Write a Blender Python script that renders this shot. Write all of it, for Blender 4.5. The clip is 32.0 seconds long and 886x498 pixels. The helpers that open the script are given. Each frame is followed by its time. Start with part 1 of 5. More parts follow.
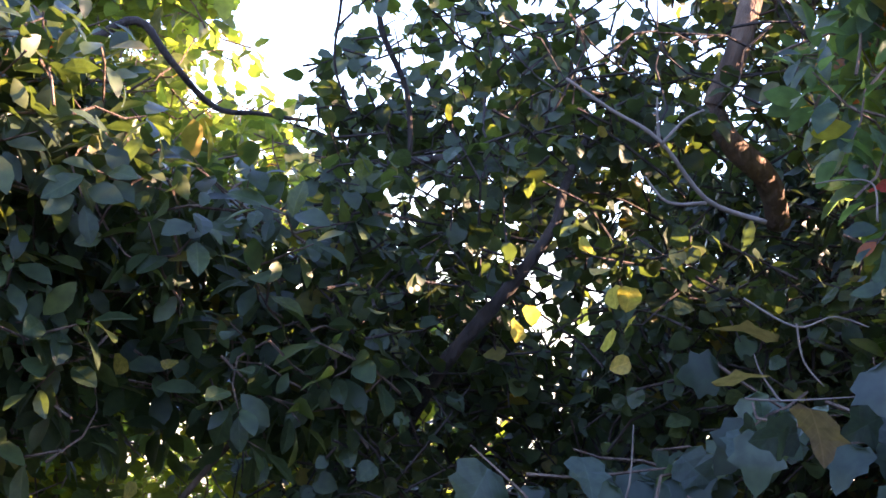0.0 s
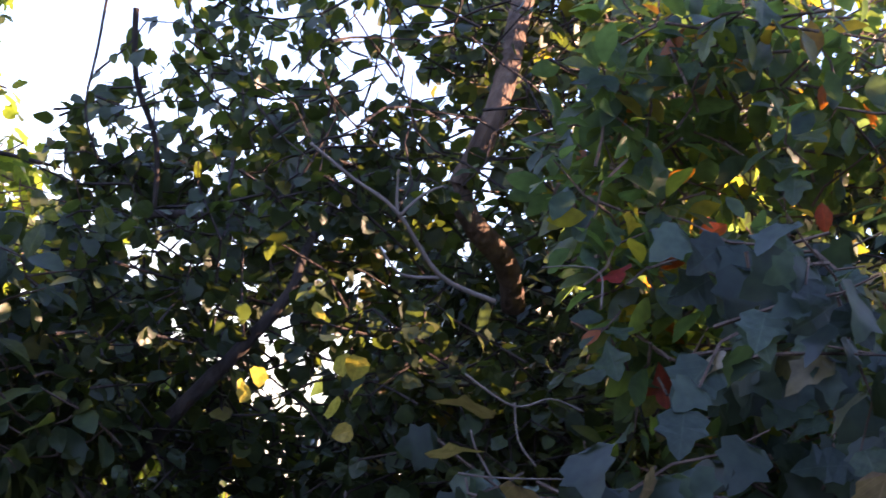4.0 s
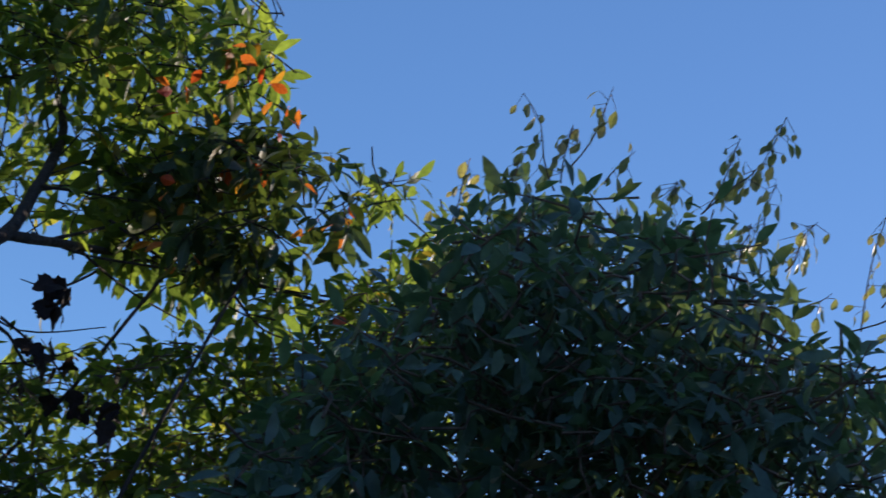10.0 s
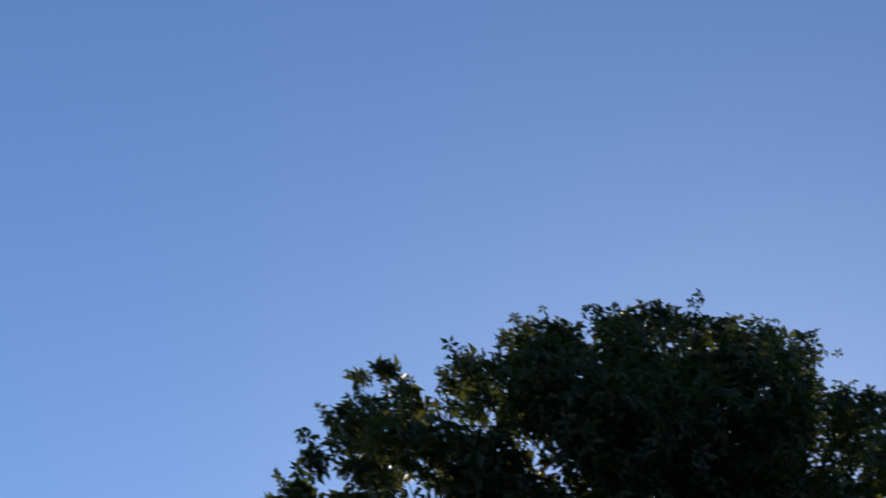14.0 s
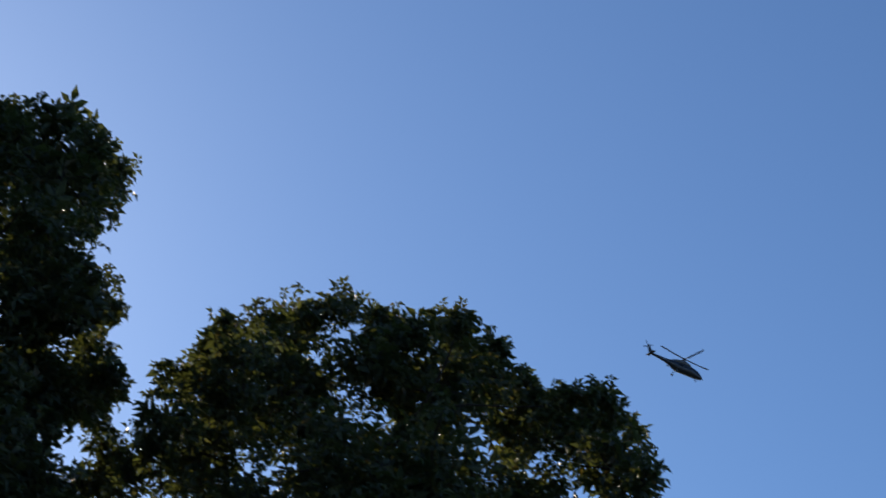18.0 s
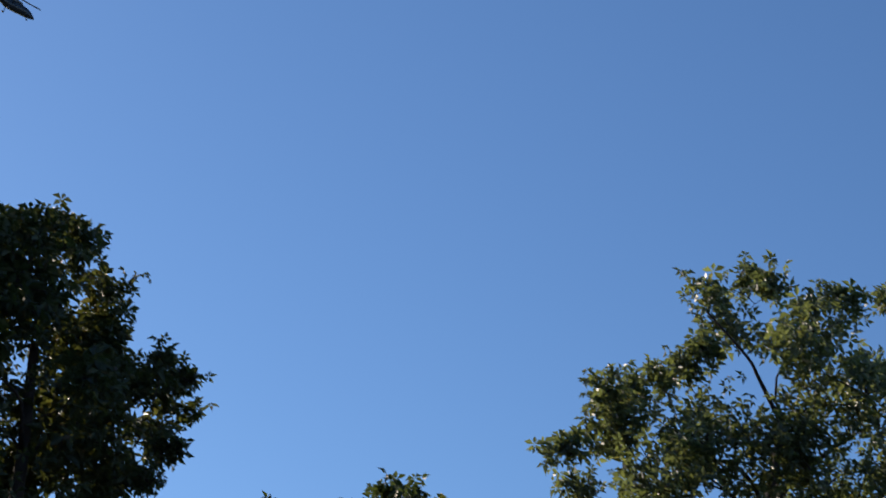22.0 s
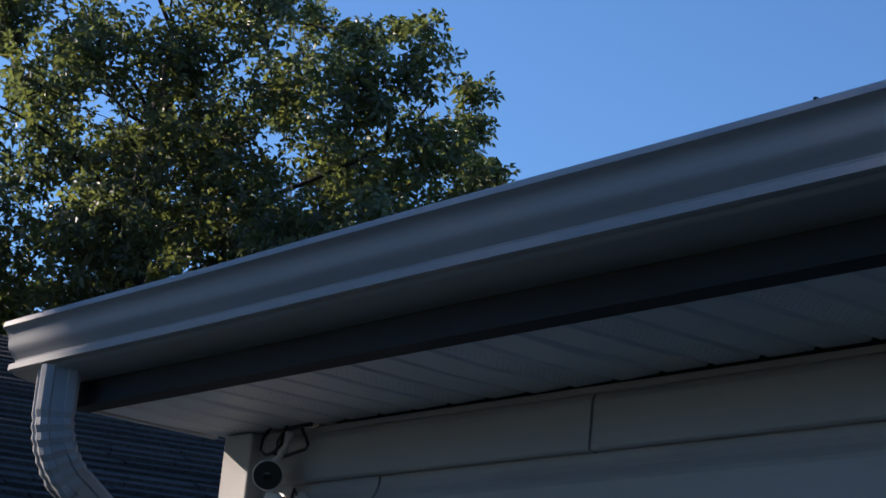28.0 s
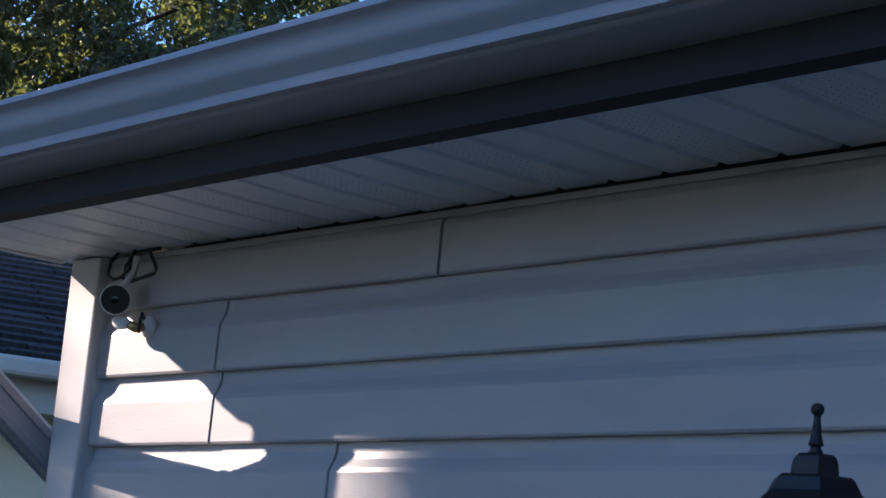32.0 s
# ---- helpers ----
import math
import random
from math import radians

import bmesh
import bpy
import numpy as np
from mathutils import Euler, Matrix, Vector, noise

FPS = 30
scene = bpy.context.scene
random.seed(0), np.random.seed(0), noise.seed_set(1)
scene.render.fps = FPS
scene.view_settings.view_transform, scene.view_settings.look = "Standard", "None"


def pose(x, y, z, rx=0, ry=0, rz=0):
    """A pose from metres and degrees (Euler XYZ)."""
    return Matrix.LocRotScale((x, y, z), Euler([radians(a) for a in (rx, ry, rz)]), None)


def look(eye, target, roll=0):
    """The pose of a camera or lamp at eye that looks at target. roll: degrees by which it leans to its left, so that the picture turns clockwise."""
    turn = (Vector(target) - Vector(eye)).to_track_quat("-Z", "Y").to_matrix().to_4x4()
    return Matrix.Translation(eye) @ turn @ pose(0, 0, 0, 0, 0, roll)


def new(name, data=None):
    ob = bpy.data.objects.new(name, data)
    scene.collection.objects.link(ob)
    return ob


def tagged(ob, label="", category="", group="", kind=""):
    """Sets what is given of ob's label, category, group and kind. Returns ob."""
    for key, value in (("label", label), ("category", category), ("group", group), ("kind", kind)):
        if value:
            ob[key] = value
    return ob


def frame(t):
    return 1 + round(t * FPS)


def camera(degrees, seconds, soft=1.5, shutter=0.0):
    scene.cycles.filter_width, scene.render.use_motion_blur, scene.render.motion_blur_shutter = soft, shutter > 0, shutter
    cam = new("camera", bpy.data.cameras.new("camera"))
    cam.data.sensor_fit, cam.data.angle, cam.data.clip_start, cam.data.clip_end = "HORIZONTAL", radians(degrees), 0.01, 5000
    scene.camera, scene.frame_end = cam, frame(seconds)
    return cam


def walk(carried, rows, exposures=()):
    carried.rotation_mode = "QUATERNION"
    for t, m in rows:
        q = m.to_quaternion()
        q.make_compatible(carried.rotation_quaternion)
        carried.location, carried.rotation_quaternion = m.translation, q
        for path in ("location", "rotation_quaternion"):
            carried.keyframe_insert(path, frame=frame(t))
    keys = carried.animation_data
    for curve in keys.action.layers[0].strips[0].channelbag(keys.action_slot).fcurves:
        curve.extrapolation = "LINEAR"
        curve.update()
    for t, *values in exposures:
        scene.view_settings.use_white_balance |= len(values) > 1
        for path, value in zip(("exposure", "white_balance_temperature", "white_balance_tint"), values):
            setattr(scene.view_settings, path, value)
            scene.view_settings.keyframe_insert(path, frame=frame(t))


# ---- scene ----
cam = camera(25.27, 32.0, soft=1.6, shutter=0.3)
PATH = [
    (0.0, pose(0.071, 0.023, 1.581, 93.058, -11.922, -153.837)),
    (0.5, pose(0.071, 0.022, 1.584, 93.229, -12.383, -154.463)),
    (1.0, pose(0.070, 0.021, 1.582, 93.538, -12.964, -155.042)),
    (1.5, pose(0.073, 0.014, 1.583, 93.818, -13.273, -155.571)),
    (2.0, pose(0.071, 0.012, 1.584, 94.015, -13.291, -155.962)),
    (2.5, pose(0.070, 0.015, 1.587, 94.209, -13.600, -156.544)),
    (4.5, pose(0.012, 0.017, 1.568, 98.488, -17.032, -164.032)),
    (5.0, pose(0.002, 0.030, 1.567, 100.054, -17.880, -166.932)),
    (5.5, pose(-0.012, 0.030, 1.570, 102.093, -18.755, -170.312)),
    (6.0, pose(-0.017, 0.023, 1.577, 103.668, -19.219, -173.412)),
    (6.5, pose(-0.017, 0.026, 1.579, 105.037, -19.661, -176.555)),
    (7.0, pose(-0.022, 0.015, 1.583, 106.819, -19.995, -179.949)),
    (7.5, pose(-0.039, 0.000, 1.588, 108.665, -20.487, 176.694)),
    (8.0, pose(-0.037, -0.003, 1.581, 110.063, -20.686, 173.785)),
    (8.5, pose(-0.025, 0.001, 1.581, 111.221, -20.410, 170.954)),
    (9.0, pose(-0.022, -0.009, 1.584, 112.761, -20.259, 167.850)),
    (9.5, pose(-0.016, -0.020, 1.578, 114.650, -20.185, 164.361)),
    (10.0, pose(-0.009, -0.048, 1.591, 116.277, -20.072, 160.810)),
    (10.5, pose(0.016, -0.044, 1.584, 117.719, -19.757, 156.890)),
    (11.0, pose(0.036, -0.052, 1.584, 119.195, -19.577, 152.519)),
    (11.5, pose(0.037, -0.052, 1.585, 120.552, -19.175, 148.141)),
    (12.0, pose(0.041, -0.073, 1.597, 122.196, -18.669, 142.599)),
    (12.5, pose(0.032, -0.078, 1.591, 123.721, -18.396, 136.955)),
    (13.0, pose(0.028, -0.080, 1.612, 124.728, -18.487, 131.061)),
    (13.5, pose(0.027, -0.092, 1.611, 125.353, -17.970, 126.015)),
    (14.0, pose(0.039, -0.095, 1.607, 125.779, -17.205, 121.278)),
    (14.5, pose(0.046, -0.099, 1.601, 126.111, -16.497, 116.384)),
    (16.5, pose(0.027, 0.009, 1.621, 124.715, -13.705, 100.236)),
    (17.0, pose(0.003, 0.037, 1.661, 123.729, -12.843, 96.789)),
    (17.5, pose(-0.015, 0.072, 1.699, 122.655, -11.930, 92.830)),
    (18.0, pose(-0.005, 0.081, 1.700, 121.678, -11.385, 89.183)),
    (18.5, pose(-0.007, 0.081, 1.719, 120.778, -10.726, 86.196)),
    (19.0, pose(-0.011, 0.078, 1.725, 120.061, -10.031, 83.416)),
    (19.5, pose(-0.014, 0.076, 1.738, 119.526, -9.401, 80.782)),
    (20.0, pose(-0.020, 0.074, 1.741, 118.776, -8.864, 78.043)),
    (20.5, pose(-0.010, 0.065, 1.746, 117.771, -8.077, 75.497)),
    (21.0, pose(-0.010, 0.055, 1.755, 116.813, -7.479, 73.109)),
    (21.5, pose(-0.023, 0.051, 1.762, 115.765, -6.953, 71.475)),
    (22.0, pose(-0.029, 0.042, 1.756, 114.478, -6.432, 69.812)),
    (22.5, pose(-0.030, 0.051, 1.760, 113.217, -5.996, 67.962)),
    (23.0, pose(-0.029, 0.043, 1.759, 112.252, -5.506, 66.320)),
    (23.5, pose(-0.026, 0.026, 1.721, 111.462, -4.950, 64.614)),
    (24.0, pose(-0.015, 0.029, 1.720, 110.548, -4.644, 62.646)),
    (24.5, pose(-0.036, 0.028, 1.686, 109.768, -4.572, 60.544)),
    (25.0, pose(-0.038, -0.001, 1.676, 109.039, -4.646, 58.609)),
    (25.5, pose(-0.026, -0.020, 1.670, 108.432, -4.917, 57.158)),
    (26.0, pose(-0.026, -0.016, 1.665, 107.887, -4.999, 55.879)),
    (26.5, pose(-0.029, -0.012, 1.651, 107.411, -5.422, 54.375)),
    (28.5, pose(0.016, -0.021, 1.615, 104.665, -5.153, 50.636)),
    (29.0, pose(0.018, -0.017, 1.609, 104.006, -5.219, 49.697)),
    (29.5, pose(0.013, -0.024, 1.609, 103.412, -4.942, 48.888)),
    (30.0, pose(0.005, -0.004, 1.617, 102.765, -4.866, 48.714)),
    (30.5, pose(0.005, 0.008, 1.620, 102.333, -4.729, 48.717)),
    (31.0, pose(-0.003, -0.020, 1.610, 101.867, -4.594, 47.988)),
    (31.5, pose(0.001, -0.006, 1.614, 101.246, -4.816, 47.749)),
    (32.0, pose(-0.000, 0.001, 1.600, 101.120, -4.890, 47.257)),
]
EXPOSURES = [(0.0, 3.7, 6200, 33), (3.5, 3.23, 6500, 39), (5.0, 2.5, 6950, 38), (6.0, 2.15, 7900, 48), (7.0, 2.15, 7900, 43), (7.6, 2.0, 7500, 28), (8.2, 1.65, 6650, 12),
             (8.7, 1.25, 5900, 9), (9.0, 1.15, 5600, 10), (10.0, 0.52, 5050, 10), (11.0, 0.18, 4900, 10), (12.0, 0.17, 5050, 10), (14.0, 0.04, 5050, 10), (20.0, 0.14, 5200, 10),
             (21.0, 0.0, 5100, 10), (22.0, 0.18, 5150, 10), (25.0, 0.8, 5200, 10), (26.5, 0.8, 5200, 10), (28.5, 0.58, 4900, 12), (30.0, 0.93, 4930, 15), (31.0, 1.25, 4980, 16),
             (32.0, 1.57, 4980, 17)]
walk(cam, PATH, EXPOSURES)

# ---- sky and sun ----
SUN_AZ, SUN_EL = -118.4, 24.7   # degrees; azimuth from +y towards +x


def heading(az, el=0.0):
    a, e = radians(az), radians(el)
    return Vector((math.sin(a) * math.cos(e), math.cos(a) * math.cos(e), math.sin(e)))


EYE = Vector((0, 0, 1.6))


def polar(az, el, d):
    """A place seen from the yard at that azimuth and elevation, d metres away over the ground."""
    a = radians(az)
    return Vector((d * math.sin(a), d * math.cos(a), EYE.z + d * math.tan(radians(el))))


world = bpy.data.worlds.new("world")
scene.world = world
world.use_nodes = True
wn = world.node_tree
sky = wn.nodes.new("ShaderNodeTexSky")
sky.sky_type = "NISHITA"
sky.sun_disc = False
sky.sun_elevation, sky.sun_rotation = radians(SUN_EL), radians(SUN_AZ)
sky.altitude, sky.air_density, sky.dust_density, sky.ozone_density = 100, 1.0, 0.25, 2.2
wn.nodes["Background"].inputs["Strength"].default_value = 0.085
wn.links.new(sky.outputs[0], wn.nodes["Background"].inputs["Color"])
sun = new("sun", bpy.data.lights.new("sun", "SUN"))
sun.data.energy, sun.data.angle, sun.data.color = 5.0, radians(0.53), (1.0, 0.71, 0.44)
sun.matrix_world = look(heading(SUN_AZ, SUN_EL) * 100, (0, 0, 0))


# ---- materials ----
def material(name, base=(0.5, 0.5, 0.5), rough=0.6, metal=0.0):
    m = bpy.data.materials.new(name)
    m.use_nodes = True
    b = m.node_tree.nodes["Principled BSDF"]
    b.inputs["Base Color"].default_value = (*base, 1)
    b.inputs["Roughness"].default_value = rough
    b.inputs["Metallic"].default_value = metal
    return m, m.node_tree, b


def ramp(nt, fac, stops, mode="LINEAR"):
    r = nt.nodes.new("ShaderNodeValToRGB")
    r.color_ramp.interpolation = mode
    while len(r.color_ramp.elements) < len(stops):
        r.color_ramp.elements.new(0.5)
    for e, (p, c) in zip(r.color_ramp.elements, stops):
        e.position, e.color = p, (*c, 1)
    nt.links.new(fac, r.inputs[0])
    return r.outputs[0]


def tex_noise(nt, scale, detail=4.0, coords="Object", stretch=(1, 1, 1)):
    tc = nt.nodes.new("ShaderNodeTexCoord")
    mp = nt.nodes.new("ShaderNodeMapping")
    mp.inputs["Scale"].default_value = stretch
    n = nt.nodes.new("ShaderNodeTexNoise")
    n.inputs["Scale"].default_value, n.inputs["Detail"].default_value = scale, detail
    nt.links.new(tc.outputs[coords], mp.inputs[0])
    nt.links.new(mp.outputs[0], n.inputs["Vector"])
    return n.outputs["Fac"]


def add_bump(nt, b, height, strength=0.3, distance=0.002):
    bp = nt.nodes.new("ShaderNodeBump")
    bp.inputs["Strength"].default_value, bp.inputs["Distance"].default_value = strength, distance
    nt.links.new(height, bp.inputs["Height"])
    nt.links.new(bp.outputs[0], b.inputs["Normal"])


def mix_colour(nt, fac, a, b, mode="MIX"):
    m = nt.nodes.new("ShaderNodeMix")
    m.data_type, m.blend_type = "RGBA", mode
    if isinstance(fac, float):
        m.inputs[0].default_value = fac
    else:
        nt.links.new(fac, m.inputs[0])
    nt.links.new(a, m.inputs[6])
    nt.links.new(b, m.inputs[7])
    return m.outputs[2]


def worn(name, c1, c2, rough=0.5, scale=6.0, fine=90.0, bump=0.15, metal=0.0, stretch=(1, 1, 1), deep=0.002):
    """Two tones mixed by stains, fine grain in the relief."""
    m, nt, b = material(name, c1, rough, metal)
    stain = tex_noise(nt, scale, 5, "Object", stretch)
    nt.links.new(ramp(nt, stain, [(0.35, c1), (0.72, c2)]), b.inputs["Base Color"])
    add_bump(nt, b, tex_noise(nt, fine, 3, "Object", stretch), bump, deep)
    return m


def leaf_material(name, stops, through_light=0.4, gloss=0.45, single=False):
    """Leaves: the hue varies from leaf to leaf, light shines through the blade."""
    m, nt, b = material(name, stops[0][1], gloss)
    info = nt.nodes.new("ShaderNodeObjectInfo" if single else "ShaderNodeNewGeometry")
    rnd = info.outputs["Random" if single else "Random Per Island"]
    col = ramp(nt, rnd, stops)
    blot = ramp(nt, tex_noise(nt, 5.0 if single else 45.0, 4), [(0.3, (0.66, 0.66, 0.66)), (0.75, (1.12, 1.12, 1.12))])
    col = mix_colour(nt, 1.0, col, blot, "MULTIPLY")
    if single:
        # pale midrib and side veins along the blade
        tc, xyz = nt.nodes.new("ShaderNodeTexCoord"), nt.nodes.new("ShaderNodeSeparateXYZ")
        nt.links.new(tc.outputs["Object"], xyz.inputs[0])

        def calc(op, a, k):
            n = nt.nodes.new("ShaderNodeMath")
            n.operation = op
            for i, s in enumerate((a, k)):
                if isinstance(s, (int, float)):
                    n.inputs[i].default_value = s
                else:
                    nt.links.new(s, n.inputs[i])
            return n.outputs[0]
        side = calc("ABSOLUTE", xyz.outputs[0], 0.0)
        rib = calc("LESS_THAN", side, 0.016)
        vein = calc("LESS_THAN", calc("FRACT", calc("MULTIPLY", calc("SUBTRACT", xyz.outputs[1], side), 5.5), 0.0), 0.13)
        lines = ramp(nt, calc("MAXIMUM", rib, calc("MULTIPLY", vein, 0.6)), [(0.0, (1, 1, 1)), (1.0, (1.7, 1.6, 1.5))])
        col = mix_colour(nt, 1.0, col, lines, "MULTIPLY")
    nt.links.new(col, b.inputs["Base Color"])
    b.inputs["Specular IOR Level"].default_value = 0.32
    t = nt.nodes.new("ShaderNodeBsdfTranslucent")
    glow = [(q, (min(0.8, 3.6 * c[0] + 0.03), min(0.70, 4.15 * c[1]), 1.2 * c[2])) for q, c in stops]
    nt.links.new(mix_colour(nt, 1.0, ramp(nt, rnd, glow), blot, "MULTIPLY"), t.inputs[0])
    mx = nt.nodes.new("ShaderNodeMixShader")
    mx.inputs[0].default_value = through_light
    nt.links.new(b.outputs[0], mx.inputs[1])
    nt.links.new(t.outputs[0], mx.inputs[2])
    nt.links.new(mx.outputs[0], nt.nodes["Material Output"].inputs[0])
    return m


GREENS = [(0.0, (0.022, 0.036, 0.017)), (0.45, (0.036, 0.055, 0.024)), (0.84, (0.052, 0.076, 0.032)), (0.96, (0.09, 0.105, 0.03)), (1.0, (0.17, 0.12, 0.03))]
AUTUMN = [(0.0, (0.036, 0.062, 0.046)), (0.62, (0.060, 0.096, 0.062)), (0.92, (0.10, 0.115, 0.03)), (0.965, (0.24, 0.15, 0.03)), (0.985, (0.34, 0.08, 0.03)), (1.0, (0.30, 0.035, 0.03))]
VINES = [(0.0, (0.014, 0.026, 0.019)), (0.55, (0.034, 0.056, 0.040)), (0.95, (0.070, 0.105, 0.072)), (1.0, (0.16, 0.11, 0.05))]
GOLD = [(0.0, (0.09, 0.13, 0.03)), (0.5, (0.15, 0.17, 0.03)), (1.0, (0.24, 0.20, 0.04))]
OAKS = [(0.0, (0.032, 0.040, 0.022)), (0.6, (0.050, 0.060, 0.032)), (0.93, (0.075, 0.078, 0.040)), (1.0, (0.08, 0.058, 0.03))]

leaf_green = leaf_material("leaf_green", GREENS, 0.26, 0.42)
leaf_autumn = leaf_material("leaf_autumn", AUTUMN, 0.5, 0.36)
leaf_vine = leaf_material("leaf_vine", VINES, 0.22, 0.42)
MOUND = [(0.0, (0.060, 0.088, 0.074)), (0.6, (0.098, 0.134, 0.112)), (0.95, (0.125, 0.165, 0.125)), (1.0, (0.17, 0.13, 0.07))]
leaf_mound = leaf_material("leaf_mound", MOUND, 0.24, 0.36)
one_mound = leaf_material("one_mound", MOUND, 0.24, 0.36, single=True)
leaf_gold = leaf_material("leaf_gold", GOLD, 0.5)
LIME = [(0.0, (0.038, 0.058, 0.024)), (0.6, (0.066, 0.090, 0.032)), (0.95, (0.13, 0.15, 0.035)), (1.0, (0.2, 0.12, 0.03))]
leaf_lime = leaf_material("leaf_lime", LIME, 0.56)
leaf_hickory = leaf_material("leaf_hickory", [(0.0, (0.050, 0.061, 0.047)), (0.6, (0.080, 0.092, 0.070)), (0.95, (0.13, 0.142, 0.105)), (1.0, (0.16, 0.135, 0.08))], 0.32, 0.40)
leaf_oak = leaf_material("leaf_oak", OAKS, 0.24, 0.5)
leaf_maple = leaf_material("leaf_maple", [(0.0, (0.030, 0.044, 0.020)), (0.6, (0.046, 0.062, 0.028)), (0.95, (0.07, 0.082, 0.035)), (1.0, (0.09, 0.08, 0.035))], 0.22, 0.45)
one_green = leaf_material("one_green", GREENS, 0.26, 0.42, single=True)
one_autumn = leaf_material("one_autumn", AUTUMN, 0.5, 0.36, single=True)
one_vine = leaf_material("one_vine", VINES, 0.22, 0.42, single=True)
leaf_red = leaf_material("leaf_red", [(0.0, (0.36, 0.028, 0.012)), (1.0, (0.40, 0.11, 0.014))], 0.5, single=True)
leaf_yellow = leaf_material("leaf_yellow", [(0.0, (0.36, 0.30, 0.08)), (1.0, (0.42, 0.27, 0.06))], 0.45, single=True)
leaf_brown = leaf_material("leaf_brown", [(0.0, (0.09, 0.055, 0.036)), (1.0, (0.16, 0.11, 0.075))], 0.2, 0.8, single=True)
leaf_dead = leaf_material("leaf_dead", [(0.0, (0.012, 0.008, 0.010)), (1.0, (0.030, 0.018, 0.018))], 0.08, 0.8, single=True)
one_lime = leaf_material("one_lime", LIME, 0.56, single=True)
leaf_pear = leaf_material("leaf_pear", [(0.0, (0.09, 0.095, 0.065)), (0.5, (0.14, 0.135, 0.085)), (1.0, (0.20, 0.16, 0.12))], 0.4, single=True)
bark = worn("bark", (0.070, 0.044, 0.030), (0.19, 0.125, 0.085), 0.95, 30, 90, 1.0, 0, (1, 1, 0.3), 0.012)
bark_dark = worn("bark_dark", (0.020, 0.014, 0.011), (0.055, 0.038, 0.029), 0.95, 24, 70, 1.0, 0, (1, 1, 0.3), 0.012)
twig_grey = worn("twig_grey", (0.13, 0.10, 0.078), (0.24, 0.19, 0.15), 0.9, 20, 80, 0.5)
grass = worn("grass", (0.022, 0.036, 0.016), (0.045, 0.054, 0.024), 0.9, 0.6, 30, 0.6)
siding_paint = worn("siding_paint", (0.41, 0.405, 0.405), (0.36, 0.355, 0.355), 0.42, 3, 55, 0.12, 0, (1, 1, 6))
trim_white = worn("trim_white", (0.52, 0.515, 0.51), (0.46, 0.455, 0.45), 0.4, 4, 70, 0.06)
gutter_paint = worn("gutter_paint", (0.35, 0.355, 0.37), (0.32, 0.325, 0.34), 0.55, 3, 80, 0.02, 0, (0.4, 1, 1))
gutter_paint.node_tree.nodes["Principled BSDF"].inputs["Specular IOR Level"].default_value = 0.25
soffit_paint = worn("soffit_paint", (0.80, 0.80, 0.82), (0.70, 0.70, 0.72), 0.45, 3, 70, 0.05)
# dark tone that paints the shadow line at the siding laps
seam_shade = worn("seam_shade", (0.09, 0.086, 0.08), (0.15, 0.145, 0.14), 0.9, 20, 80, 0.2)
# near black that paints the shade inside narrow openings
gap_shade = material("gap_shade", (0.02, 0.02, 0.022), 0.9)[0]
shingle_mat, nt, b = material("shingle", (0.05, 0.05, 0.055), 0.95)
info = nt.nodes.new("ShaderNodeObjectInfo")
tone = ramp(nt, info.outputs["Random"], [(0.0, (0.034, 0.031, 0.030)), (1.0, (0.062, 0.057, 0.055))])
b.inputs["Specular IOR Level"].default_value = 0.15
grit = ramp(nt, tex_noise(nt, 60, 3), [(0.3, (0.6, 0.6, 0.6)), (0.7, (1.3, 1.3, 1.3))])
nt.links.new(mix_colour(nt, 1.0, tone, grit, "MULTIPLY"), b.inputs["Base Color"])
add_bump(nt, b, tex_noise(nt, 120, 2), 0.6)
cream_trim = worn("cream_trim", (0.52, 0.48, 0.38), (0.42, 0.39, 0.31), 0.5, 4, 70, 0.06)
pale_wall = worn("pale_wall", (0.80, 0.76, 0.50), (0.72, 0.68, 0.45), 0.6, 2, 60, 0.1)
black_metal = worn("black_metal", (0.012, 0.012, 0.013), (0.025, 0.024, 0.024), 0.45, 12, 120, 0.2, 0.3)
black_plastic = worn("black_plastic", (0.012, 0.012, 0.014), (0.02, 0.02, 0.022), 0.35, 12, 120, 0.05)
# near black: the shade under the gutter painted onto the fascia
fascia_shade = worn("fascia_shade", (0.020, 0.022, 0.026), (0.034, 0.035, 0.04), 0.85, 4, 70, 0.1, 0, (0.3, 1, 1))
white_plastic = worn("white_plastic", (0.72, 0.71, 0.69), (0.62, 0.61, 0.59), 0.4, 20, 120, 0.05)
brass = worn("brass", (0.45, 0.33, 0.14), (0.3, 0.2, 0.09), 0.4, 30, 120, 0.1, 0.8)
navy_paint = worn("navy_paint", (0.020, 0.024, 0.040), (0.03, 0.034, 0.05), 0.3, 0.5, 8, 0.03)
grey_paint = worn("grey_paint", (0.12, 0.12, 0.13), (0.16, 0.16, 0.17), 0.35, 0.6, 8, 0.03)
glass_dark = material("glass_dark", (0.01, 0.012, 0.016), 0.08)[0]
lamp_glass, nt, b = material("lamp_glass", (0.9, 0.9, 0.9), 0.05)
b.inputs["Transmission Weight"].default_value = 0.9


# ---- building blocks ----
def mesh_from(name, verts, faces, mat, smooth=False):
    me = bpy.data.meshes.new(name)
    me.from_pydata([tuple(v) for v in verts], [], faces)
    if mat:
        me.materials.append(mat)
    if smooth:
        me.shade_smooth()
    me.update()
    return me


def piece(name, me, parent=None, at=None, label="", kind=""):
    ob = new(name, me)
    if parent:
        ob.parent = parent
    if at is not None:
        ob.matrix_basis = at
    return tagged(ob, label, kind=kind)


